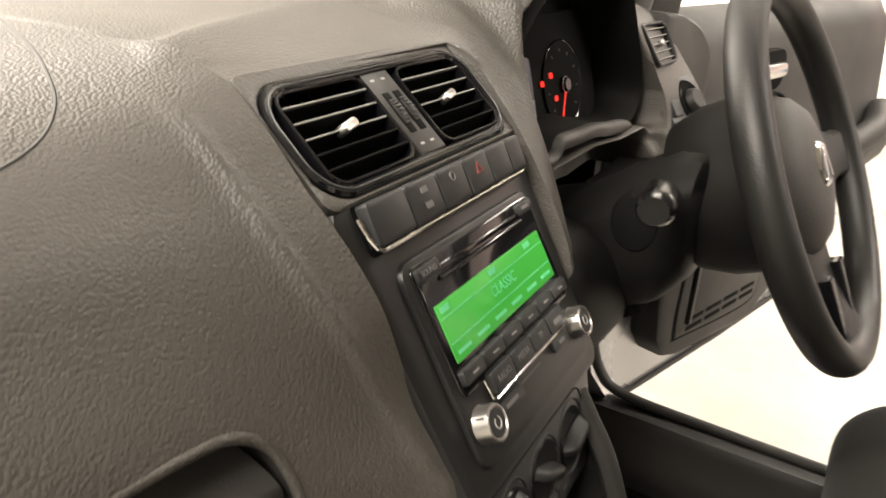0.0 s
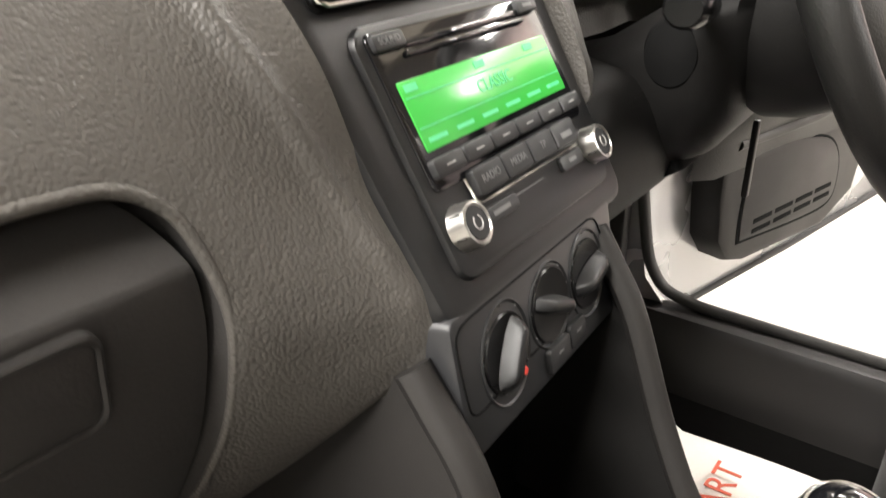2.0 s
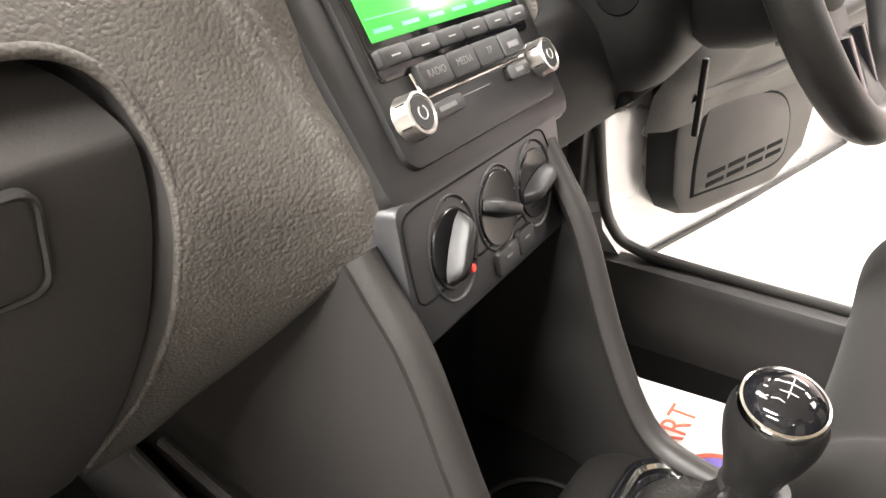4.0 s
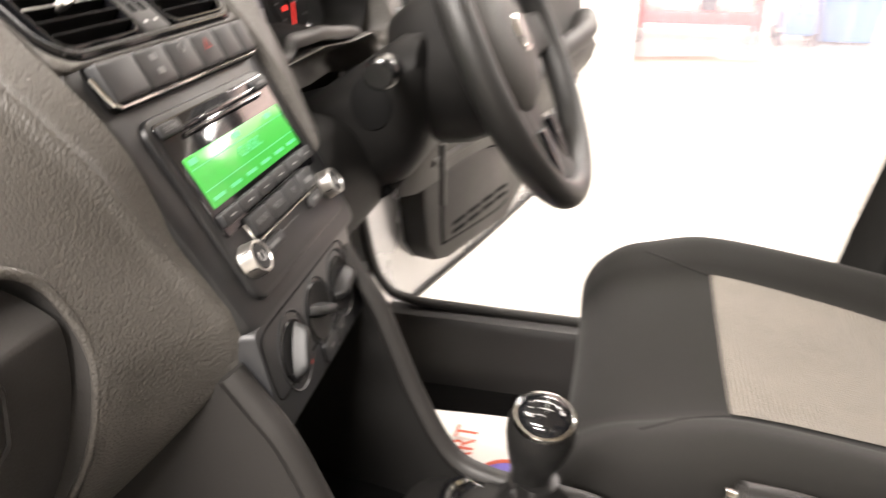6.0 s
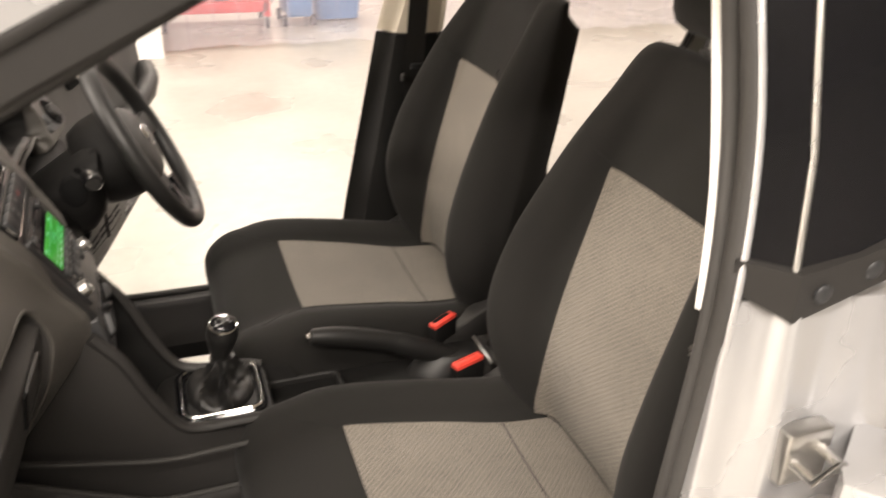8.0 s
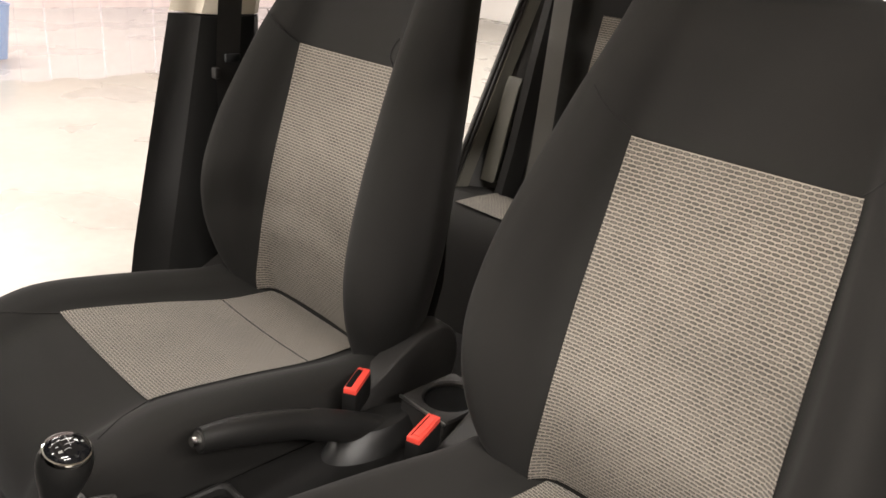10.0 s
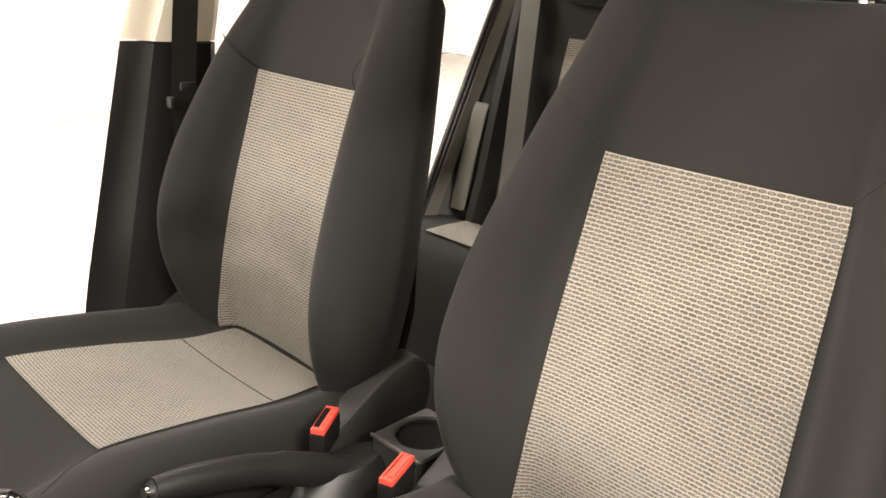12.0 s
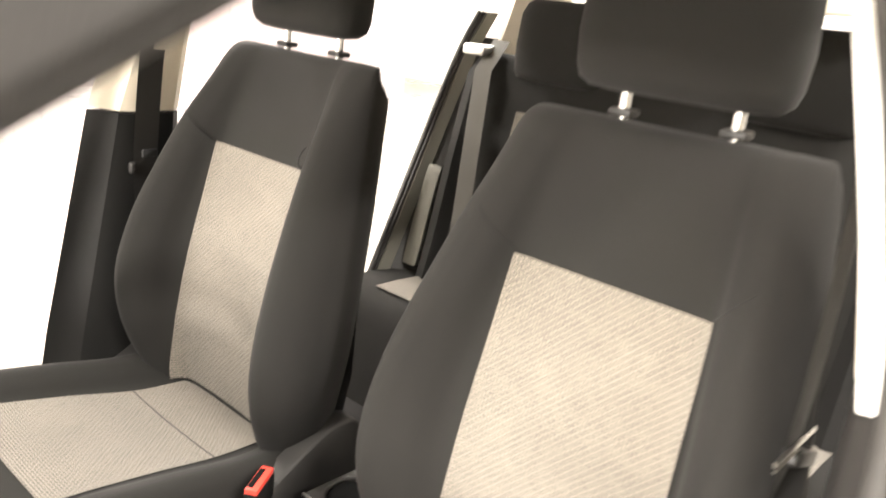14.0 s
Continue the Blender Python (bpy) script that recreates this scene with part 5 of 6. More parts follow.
        part("rail", box((sx * 0.17 - 0.02, -0.50, 0.28), (sx * 0.17 + 0.02, 0.10, 0.31), 0.005), M_TRIM, s)
    for x in (-0.072, 0.072):
        part("headrest_post", cylinder(0.0072, 0.0072, 1.19, 1.31, 16, 0, Matrix.Translation((x, -0.582, 0))), M_CHROME, s, "chrome headrest post")
        part("post_guide", box((x - 0.016, -0.596, 1.212), (x + 0.016, -0.568, 1.222), 0.004), M_TRIM, s)
    hr = []
    for z, sx, sy in ((1.243, 0.72, 0.30), (1.246, 0.88, 0.60), (1.255, 0.97, 0.85), (1.272, 1.01, 0.97), (1.31, 1.03, 1.0), (1.37, 1.0, 0.97), (1.415, 0.93, 0.85), (1.435, 0.85, 0.6), (1.440, 0.75, 0.35)):
        hr.append([(0.133 * sx * math.copysign(abs(math.cos(a)) ** 0.55, math.cos(a)), -0.572 - 0.02 * (z - 1.25) + 0.052 * sy * math.copysign(abs(math.sin(a)) ** 0.7, math.sin(a)), z) for a in ang])
    part("headrest", loft(hr, True, True), M_FABRIC, s, angle=80)
    return s


driver_seat = build_seat(-0.003)
passenger_seat = build_seat(0.012)
passenger_seat.location = (-0.355, -0.2, 0.28)
driver_seat.location = (0.352, -0.205, 0.28)
for o in driver_seat.children:
    if o.name.startswith(("back", "head", "post")):
        o.location.y -= 0.013

# ---- driver door ----
DP = plane_at((0.79, 0.505, 0), (0, 0, 1), (0.97, -0.243, 0))
door = thing("driver_door", "opened silver front door with grey inner trim and speaker grille", "car door", (0.80, 0.50, 0.33))
part("shell", plate([(a, z) for a, z in rounded(-0.10, 0.88, 0.33, 1.02, 0.05)], -0.07, 0.03, 0.02, DP), M_PAINT, door, "silver painted door shell")
part("lower_trim", plate([(0.020, 0.640), (0.022, 0.56), (0.035, 0.48), (0.07, 0.435), (0.12, 0.42), (0.40, 0.405), (0.50, 0.45), (0.52, 0.56), (0.52, 0.67), (0.022, 0.67)], 0.0, 0.085, 0.012, DP), M_TRIM, door)
GR = [(0.085, 0.462), (0.30, 0.446), (0.40, 0.452), (0.415, 0.500), (0.395, 0.555), (0.34, 0.595), (0.22, 0.618), (0.11, 0.622), (0.088, 0.60), (0.080, 0.52)]
GR = [tuple(p) for p in curve_through(GR + GR[:1], 41)][:-1]
part("speaker_gap", plate(GR, 0.06, 0.0862, 0.0005, DP), M_DARK, door, "dark gap round the speaker cover")
sp = part("speaker_grille", plate(shrink(GR, 0.006), 0.08, 0.0885, 0.003, DP), M_TRIM, door, "dark grey speaker cover")
for row in range(2):
    for k in range(4):
        part("slot", box((0.125 + k * 0.068, 0.470 + row * 0.018, 0.086), (0.183 + k * 0.068, 0.479 + row * 0.018, 0.0895), 0.001, 1, DP), M_DARK, sp)
part("ledge", tube([DP @ Vector(p) for p in ((0.03, 0.648, 0.088), (0.25, 0.648, 0.092), (0.50, 0.665, 0.092))], 0.014, 12, 0.8), M_DOOR, door)
up = []
for z, w in ((0.60, 0.085), (0.66, 0.10), (0.70, 0.13), (0.735, 0.14), (0.76, 0.125), (0.80, 0.095), (0.90, 0.085), (0.98, 0.075), (1.02, 0.05), (1.03, 0.0)):
    up.append([(a, z, w * (0.75 if a in (-0.045, 0.85) else 1.0)) for a in (-0.045, -0.01, 0.1, 0.3, 0.5, 0.7, 0.82, 0.85)])
part("upper_trim", loft(up, False, False, DP), M_DOOR, door, "soft grey upper door trim", angle=70)
part("armrest", tube([DP @ Vector(p) for p in curve_through(((0.20, 0.72, 0.11), (0.25, 0.745, 0.155), (0.45, 0.775, 0.165), (0.66, 0.79, 0.155), (0.80, 0.80, 0.11)), 20)], 0.03, 14, 0.8), M_TRIM, door)
part("handle_pocket", plate(rounded(0.16, 0.30, 0.895, 0.965, 0.025), 0.07, 0.092, 0.004, DP), M_DARK, door)
part("door_handle", plate(rounded(0.185, 0.275, 0.92, 0.945, 0.011), 0.09, 0.108, 0.005, DP), M_CHROME, door, "chrome inner door handle")
part("mirror_corner", plate([tuple(p) for p in curve_through(((-0.12, 0.86), (0.0, 0.885), (0.028, 0.93), (0.02, 0.975), (-0.02, 1.015), (-0.07, 1.035), (-0.12, 1.04)), 26)], 0.02, 0.095, 0.010, DP), M_DOOR, door, "rounded grey mirror corner trim")
part("window_frame", plate([(-0.12, 1.0), (-0.045, 1.0), (-0.03, 1.05), (0.02, 1.14), (0.10, 1.25), (0.04, 1.25), (-0.08, 1.12)], 0.015, 0.06, 0.008, DP), M_TRIM, door, "dark front bar of the window frame")
part("edge_seal", tube([DP @ Vector(p) for p in ((-0.09, 0.345, 0.032), (0.40, 0.345, 0.032), (0.86, 0.36, 0.032), (0.87, 0.7, 0.032), (0.87, 1.0, 0.032))], 0.006, 8), M_RUBBER, door)

# ---- driver side body round the door ----
post = thing("a_post", "silver painted front door post with rubber seal", "door post", (0.72, 0.55, 0.38), kind="structure")
rings = []
for z, y0, x0 in ((0.30, 0.43, 0.70), (0.40, 0.45, 0.69), (0.45, 0.49, 0.685), (0.55, 0.51, 0.685), (0.80, 0.54, 0.685), (1.05, 0.57, 0.68)):
    rings.append([(x0, y0 - 0.005, z), (x0 + 0.03, y0, z), (x0 + 0.05, y0 + 0.02, z), (x0 + 0.06, y0 + 0.08, z), (x0 + 0.11, y0 + 0.10, z), (x0 + 0.11, y0 + 0.22, z), (x0, y0 + 0.22, z)])
part("painted_post", loft(rings, True, True), M_PAINT, post)
part("seal", tube(curve_through(((0.70, 0.10, 0.414), (0.70, 0.30, 0.416), (0.695, 0.425, 0.425), (0.688, 0.472, 0.46), (0.686, 0.497, 0.55), (0.684, 0.53, 0.80), (0.68, 0.56, 1.05)), 40), 0.009, 10), M_RUBBER, post)
part("kick_panel", box((0.655, 0.515, 0.28), (0.682, 0.90, 0.98), 0.006), M_TRIM, post)
part("cover", plate(rounded(-0.04, 0.04, -0.09, 0.09, 0.01), 0.0, 0.006, 0.002, plane_at((0.654, 0.58, 0.55), (0, 0, 1), (0, 1, 0)) @ pose(0, 0, 0, 0, 180, 0)), M_TRIM, post)
solo("bulkhead", box((-0.68, 0.86, 0.25), (0.68, 0.90, 1.03)), M_CARPET, "dark carpeted bulkhead under the dash", "bulkhead", kind="structure", smooth=False)
solo("kick_panel", box((-0.70, 0.42, 0.28), (-0.66, 0.90, 0.98), 0.006), M_TRIM, "black kick panel in the passenger footwell", "trim panel", kind="structure")

# ---- paper mat ----
mat = thing("paper_floor_mat", "white paper floor mat with red lettering and a violet mark", "floor mat", (0.36, 0.22, 0.285))
mr = []
for y in np.linspace(-0.05, 0.46, 16):
    mr.append([(x, y, 0.292 + 0.004 * math.sin(14 * y + 9 * x) + max(0, y - 0.36) * 0.6) for x in np.linspace(0.16, 0.565, 14)])
part("sheet", loft(mr), M_PAPER, mat)
part("lettering", words("ART", 0.052, Matrix.Translation((0.468, 0.272, 0.3045)), 0.0004), M_REDINK, mat, smooth=False)
part("mark", plate([(0.40 + 0.05 * math.cos(a), 0.195 + 0.045 * math.sin(a)) for a in ang], 0.292, 0.2985, 0.001), M_BLUEINK, mat)
part("mark_ring", frame_ring([(0.40 + 0.058 * math.cos(a), 0.195 + 0.053 * math.sin(a)) for a in ang], [(0.40 + 0.05 * math.cos(a), 0.195 + 0.045 * math.sin(a)) for a in ang], 0.292, 0.2988, lip=0.0005), M_REDINK, mat)
part("mark_rear", plate(rounded(0.455, 0.55, 0.085, 0.125, 0.008), 0.292, 0.2985, 0.001), M_BLUEINK, mat)

# ---- driver belt ----
belt = thing("seat_belt", "black seat belt hanging down the centre pillar", "seat belt", (0.61, -0.42, 0.3), "belts")
part("webbing", loft([[(x, y + o, z) for o in (-0.024, 0.024)] for x, y, z in curve_through(((0.585, -0.455, 1.38), (0.605, -0.44, 1.20), (0.612, -0.43, 1.05), (0.610, -0.425, 0.93), (0.607, -0.435, 0.75), (0.605, -0.45, 0.45)), 24)]), M_BELT, belt)
part("tongue_stop", box((0.600, -0.405, 0.955), (0.616, -0.393, 0.975), 0.003), M_TRIM, belt)
part("tag", box((0.600, -0.445, 0.985), (0.606, -0.415, 0.999), 0.001), M_PANEL, belt)

# ---- console side ridges ----
# ridges lighter than the console, so their edge highlights are in the colour
for pts in (((-0.152, 0.487, 0.617), (-0.152, 0.37, 0.560), (-0.153, 0.30, 0.528), (-0.154, 0.245, 0.508), (-0.154, 0.17, 0.504), (-0.154, 0.05, 0.508)), ((-0.145, 0.462, 0.634), (-0.147, 0.37, 0.610), (-0.149, 0.233, 0.583), (-0.149, 0.15, 0.582), (-0.149, 0.05, 0.586))):
    part("ridge", tube(curve_through(pts, 30), 0.0042, 8), M_DOOR, console)
LOWER = ((0.60, 0.67, 0.575), (0.487, 0.612, 0.52), (0.40, 0.575, 0.455), (0.30, 0.524, 0.444), (0.245, 0.505, 0.446), (0.17, 0.50, 0.457), (0.05, 0.504, 0.465), (-0.05, 0.50, 0.465))
part("lower_side", loft([[(-0.146, y, z1), (-0.155, y, z1 - 0.012), (-0.158, y, z0 + 0.010), (-0.157, y, z0 + 0.003), (-0.150, y, z0)] for y, z1, z0 in LOWER]), M_TRIM, console)
part("tunnel_carpet", loft([[(-0.150, y, z0 + 0.02), (-0.156, y, z0 - 0.04), (-0.175, y, 0.34), (-0.20, y, 0.275)] for y, z1, z0 in LOWER]), M_CARPET, console, "black carpet along the tunnel")
part("tray_ring", tube([(0.0 + 0.042 * math.cos(a), 0.250 + 0.042 * math.sin(a), 0.556) for a in ang], 0.002, 6, closed=True), M_TRIM, console)

# ---- passenger side centre post ----
pp = thing("b_pillar", "passenger-side centre pillar with seal, gloss cover and silver jamb", "pillar", (-0.70, -0.38, 0.3), kind="structure")
part("lower_trim", loft([pillar_section(z, -1, y0, y1, xi, xo) for z, y0, y1, xi, xo in ((0.30, -0.30, -0.50, 0.655, 0.70), (0.62, -0.30, -0.50, 0.655, 0.695), (1.072, -0.312, -0.50, 0.650, 0.682))], True, True), M_TRIM, pp)
part("upper_trim", loft([pillar_section(z, -1, y0, y1, xi, xo) for z, y0, y1, xi, xo in ((1.076, -0.312, -0.50, 0.648, 0.680), (1.22, -0.328, -0.49, 0.612, 0.642), (1.46, -0.332, -0.48, 0.545, 0.575))], True, True), M_CREAM, pp, "cream upper pillar trim")
INNER = ((-0.712, -0.235, 0.42), (-0.708, -0.255, 0.62), (-0.702, -0.275, 0.85), (-0.692, -0.297, 1.08), (-0.656, -0.315, 1.22), (-0.614, -0.317, 1.36), (-0.582, -0.316, 1.46))
OUTER = ((-0.736, -0.225, 0.42), (-0.732, -0.247, 0.62), (-0.726, -0.268, 0.85), (-0.715, -0.290, 1.09), (-0.678, -0.313, 1.24), (-0.638, -0.314, 1.374), (-0.610, -0.312, 1.46))
INNER, OUTER = [(x, y - 0.014, z) for x, y, z in INNER], [(x, y - 0.014, z) for x, y, z in OUTER]
part("seal", tube(curve_through(INNER, 44), 0.0125, 12), M_RUBBER, pp)
part("seal", tube(curve_through(OUTER, 44), 0.0125, 12), M_RUBBER, pp)
part("seal_edge", tube([(x - 0.0130, y + 0.003, z) for x, y, z in curve_through(OUTER, 44)], 0.0036, 8), M_PAINT, pp, "bright painted line beside the seal")
EDGE = ((-0.667, -0.303, 1.074), (-0.647, -0.314, 1.15), (-0.628, -0.319, 1.22), (-0.587, -0.320, 1.36), (-0.556, -0.319, 1.46))
part("edge_strip", loft([[(x, y - 0.02, z), (x, y - 0.002, z), (x - 0.003, y, z), (x - 0.016, y - 0.004, z), (x - 0.020, y - 0.009, z), (x - 0.018, y - 0.024, z)] for x, y, z in [(px, py - 0.004, pz) for px, py, pz in curve_through(EDGE, 16)]], True, True), M_WHITE, pp, "pale edge strip")


def post_rings(keys, prof):
    return [[(x0 + dx, y0 - 0.012 + dy, z) for dx, dy in prof] for z, x0, y0 in keys]


JAMB = ((0.0, 0.0), (-0.016, 0.004), (-0.021, -0.004), (-0.024, -0.020), (-0.030, -0.030), (-0.044, -0.038), (-0.049, -0.043), (-0.050, -0.050), (-0.043, -0.075), (-0.040, -0.095), (-0.047, -0.125), (-0.050, -0.150), (-0.045, -0.20), (0.03, -0.21))
part("jamb", loft(post_rings(((0.30, -0.752, -0.205), (0.60, -0.748, -0.236), (0.85, -0.738, -0.262), (1.00, -0.724, -0.278), (1.06, -0.714, -0.286), (1.11, -0.702, -0.294)), [tuple(q) for q in curve_through(JAMB, 53)]), True, True), M_PAINT, pp, "silver painted jamb", angle=70)
# gloss cover: a face beside the seal, a corner, then the outer face
CORNERS = ((1.145, (-0.712, -0.303), (-0.746, -0.342), (-0.752, -0.455)), (1.24, (-0.690, -0.326), (-0.717, -0.360), (-0.724, -0.468)), (1.374, (-0.653, -0.330), (-0.675, -0.366), (-0.683, -0.480)), (1.46, (-0.625, -0.328), (-0.646, -0.365), (-0.655, -0.488)))
part("gloss_cover", loft([[(a[0] + 0.03, a[1] - 0.01, z), (a[0], a[1], z), (c[0] + 0.004, c[1] + 0.004, z), (c[0], c[1] - 0.004, z), ((c[0] + d[0]) / 2 - 0.004, (c[1] + d[1]) / 2, z), (d[0], d[1], z), (d[0] + 0.06, d[1] - 0.01, z)] for z, a, c, d in CORNERS], True, True), M_GLOSS, pp, "gloss black outer cover", angle=25)
# satin tube stands in for the lamp reflection along the gloss corner
part("corner_highlight", tube([(c[0] - 0.0005, c[1] + 0.0008, z) for z, a, c, d in CORNERS], 0.0032, 10), M_SATIN, pp, "highlight on the cover's corner, added as a bright strip")
FOOT = (((-0.700, -0.310), 1.124, 1.150), ((-0.716, -0.302), 1.119, 1.150), ((-0.748, -0.337), 1.102, 1.148), ((-0.7535, -0.343), 1.098, 1.147), ((-0.756, -0.400), 1.118, 1.158), ((-0.757, -0.455), 1.136, 1.172), ((-0.70, -0.46), 1.136, 1.172))
part("cover_foot", loft([[(x, y, lo) for (x, y), lo, hi in FOOT], [(x, y, hi) for (x, y), lo, hi in FOOT]], True, True), M_TRIM, pp, angle=25)
for y, z in ((-0.368, 1.126), (-0.420, 1.142)):
    part("rivet", loft([[(-0.7545 - w, y + r * math.cos(a), z + r * math.sin(a)) for a in ang] for r, w in ((0.0095, -0.002), (0.0095, 0.002), (0.008, 0.0036), (0.004, 0.0044), (0.001, 0.0045))], True, True), M_PANEL, pp)
part("striker_plate", box((-0.790, -0.392, 0.94), (-0.768, -0.340, 1.0), 0.004), M_SATIN, pp)
part("striker", tube([(-0.775, -0.350, 0.968), (-0.815, -0.350, 0.968), (-0.815, -0.380, 0.978), (-0.775, -0.380, 0.978)], 0.006, 10), M_CHROME, pp, "steel door striker")
pb = thing("seat_belt", "black seat belt on the passenger pillar with its metal tongue", "seat belt", (-0.61, -0.42, 0.3), "belts")
part("webbing", loft([[(x, y + o, z) for o in (-0.024, 0.024)] for x, y, z in curve_through(((-0.585, -0.455, 1.38), (-0.600, -0.44, 1.20), (-0.605, -0.43, 1.05), (-0.603, -0.425, 0.93), (-0.600, -0.435, 0.75), (-0.600, -0.45, 0.45)), 24)]), M_BELT, pb)
part("tongue", box((-0.012, -0.03, -0.008), (0.006, 0.03, 0.008), 0.003, 2, pose(-0.606, -0.437, 0.955, 20, 0, 0)), M_TRIM, pb)
part("tongue_plate", tube(((-0.610, -0.362, 0.976), (-0.612, -0.39, 0.981), (-0.613, -0.42, 0.982), (-0.612, -0.452, 0.980)), 0.0022, 8, 1.6), M_SATIN, pb, "bright metal tongue")
part("tongue_slot", tube(((-0.611, -0.362, 0.969), (-0.612, -0.385, 0.972), (-0.612, -0.415, 0.972)), 0.0016, 8), M_SATIN, pb)

# ---- windscreen pillar, roof ----
ap = thing("windscreen_pillar", "dark grey windscreen pillar with rubber door seals", "pillar", (-0.68, 0.4, 1.2), kind="structure")


def pillar_bar(points, half_w, half_t, s):
    rings = []
    p = [Vector(q) for q in points]
    for i, q in enumerate(p):
        t = (p[min(i + 1, len(p) - 1)] - p[max(i - 1, 0)]).normalized()
        n = Vector((s, 0, 0))
        u = n.cross(t).normalized()
        rings.append([q + u * a * half_w + n * b * half_t for a, b in ((-1, -0.6), (-0.8, 1), (0.8, 1), (1, 0.6), (0.9, -1), (-0.9, -1))])
    return loft(rings, True, True)


PA = ((-0.665, 0.78, 1.063), (-0.655, 0.50, 1.212), (-0.640, 0.25, 1.345), (-0.615, 0.05, 1.44), (-0.585, -0.15, 1.495))
part("trim", pillar_bar([(x, y - 0.0056, z - 0.0106) for x, y, z in PA], 0.016, 0.028, -1), M_TRIM, ap)
part("body_rail", pillar_bar([(x - 0.012, y + 0.0165, z + 0.031) for x, y, z in PA], 0.030, 0.022, -1), M_PAINT, ap, "silver painted body rail")
part("seal", tube([(x - 0.012, y - 0.010, z - 0.026) for x, y, z in curve_through(PA, 24)], 0.008, 10), M_TRIM, ap)
part("outer_seal", tube([(x - 0.024, y + 0.003, z + 0.006) for x, y, z in curve_through(PA, 24)], 0.009, 10), M_TRIM, ap)
ap2 = thing("windscreen_pillar", "grey windscreen pillar on the driver side", "pillar", (0.68, 0.4, 1.2), kind="structure")
part("trim", pillar_bar([(-x, y, z) for x, y, z in PA], 0.036, 0.02, 1), M_CREAM, ap2)
part("foot", pillar_bar(((0.672, 0.535, 0.99), (0.668, 0.53, 1.06), (0.662, 0.515, 1.14), (0.655, 0.50, 1.212)), 0.03, 0.012, 1), M_CREAM, ap2, "cream foot of the pillar trim")
solo("roof", loft([[(x, y, z + 0.04 * (1 - (x / 0.6) ** 2)) for x in np.linspace(-0.6, 0.6, 9)] for y, z in ((0.05, 1.44), (-0.2, 1.475), (-0.8, 1.48), (-1.5, 1.45))] ), M_CREAM, "cream headlining under the car roof", "roof", kind="structure")

# ---- rear of the cabin ----
rear = thing("rear_seat", "black fabric rear bench with grey woven centres and headrests", "car seat", (0, -1.15, 0.28))
part("cushion", loft([[(x, y, z) for x in np.linspace(-0.60, 0.60, 3)] for y, z in curve_through(((-0.90, 0.36), (-0.885, 0.50), (-0.90, 0.60), (-0.96, 0.645), (-1.10, 0.64), (-1.22, 0.62)), 24)]), M_FABRIC, rear, angle=70)
part("backrest", loft([[(x, y, z) for x in np.linspace(-0.50, 0.50, 3)] for y, z in curve_through(((-1.12, 0.58), (-1.14, 0.75), (-1.18, 0.95), (-1.22, 1.12), (-1.245, 1.19), (-1.29, 1.21), (-1.33, 1.18)), 24)]), M_FABRIC, rear, angle=70)
for sx in (-1, 1):
    r = [[(sx * (0.13 + 0.22 * f), y, z) for f in (0, 0.5, 1)] for y, z in curve_through(((-1.13, 0.66), (-1.155, 0.80), (-1.182, 0.95), (-1.213, 1.09)), 14)]
    uv = [[(0.13 + 0.22 * f, 0.033 * k) for f in (0, 0.5, 1)] for k in range(14)]
    part("backrest_insert", loft([[(x, y + 0.004, z) for x, y, z in row] for row in r], uv=uv), M_WEAVE, rear, "grey woven backrest centre")
    r = [[(sx * (0.15 + 0.36 * f), y, z + 0.004) for f in (0, 0.5, 1)] for y, z in ((-0.955, 0.646), (-1.03, 0.646), (-1.10, 0.642))]
    uv = [[(0.15 + 0.36 * f, 0.07 * k) for f in (0, 0.5, 1)] for k in range(3)]
    part("cushion_insert", loft(r, uv=uv), M_WEAVE, rear, "grey woven cushion centre")
    hr = []
    for z, kx, ky in ((1.160, 0.80, 0.5), (1.166, 0.94, 0.8), (1.18, 1.0, 0.95), (1.24, 1.02, 1.0), (1.31, 0.97, 0.95), (1.335, 0.88, 0.7), (1.345, 0.75, 0.4)):
        hr.append([(sx * 0.27 + 0.125 * kx * math.copysign(abs(math.cos(a)) ** 0.6, math.cos(a)), -1.255 + 0.05 * ky * math.copysign(abs(math.sin(a)) ** 0.7, math.sin(a)), z) for a in ang])
    part("headrest", loft(hr, True, True), M_FABRIC, rear, angle=70)
    part("side_bolster", loft([[(sx * x, y + o, z) for x, o in ((0.46, 0.0), (0.49, 0.02), (0.52, 0.01), (0.54, -0.04))] for y, z in ((-1.10, 0.60), (-1.14, 0.75), (-1.18, 0.95), (-1.23, 1.16), (-1.27, 1.20))]), M_SIDEFAB, rear)
rb = thing("seat_belt", "black rear seat belt lying on the backrest", "seat belt", (0.42, -1.2, 0.7), "belts")
part("webbing", loft([[(x - 0.026 + o, y + 0.02, z) for o in (-0.026, 0.026)] for x, y, z in ((0.50, -1.30, 1.24), (0.48, -1.215, 1.17), (0.445, -1.16, 0.95), (0.42, -1.12, 0.78), (0.41, -1.09, 0.66))]), M_WORNBELT, rb)
part("guide", box((0.475, -1.26, 1.20), (0.545, -1.215, 1.225), 0.006), M_SATIN, rb, "pale belt guide")
rd = thing("rear_door_trim", "dark plastic rear door frame and armrest on the driver side", "car door", (0.62, -1.0, 0.4))
EDGE_L = [tuple(q) for q in curve_through(((0.612, -0.962, 0.50), (0.612, -1.043, 0.679), (0.611, -1.154, 0.934), (0.606, -1.264, 1.185), (0.590, -1.318, 1.30)), 20)]
part("seal", tube([(x, y - 0.003, z) for x, y, z in EDGE_L], 0.0065, 10), M_RUBBER, rd)
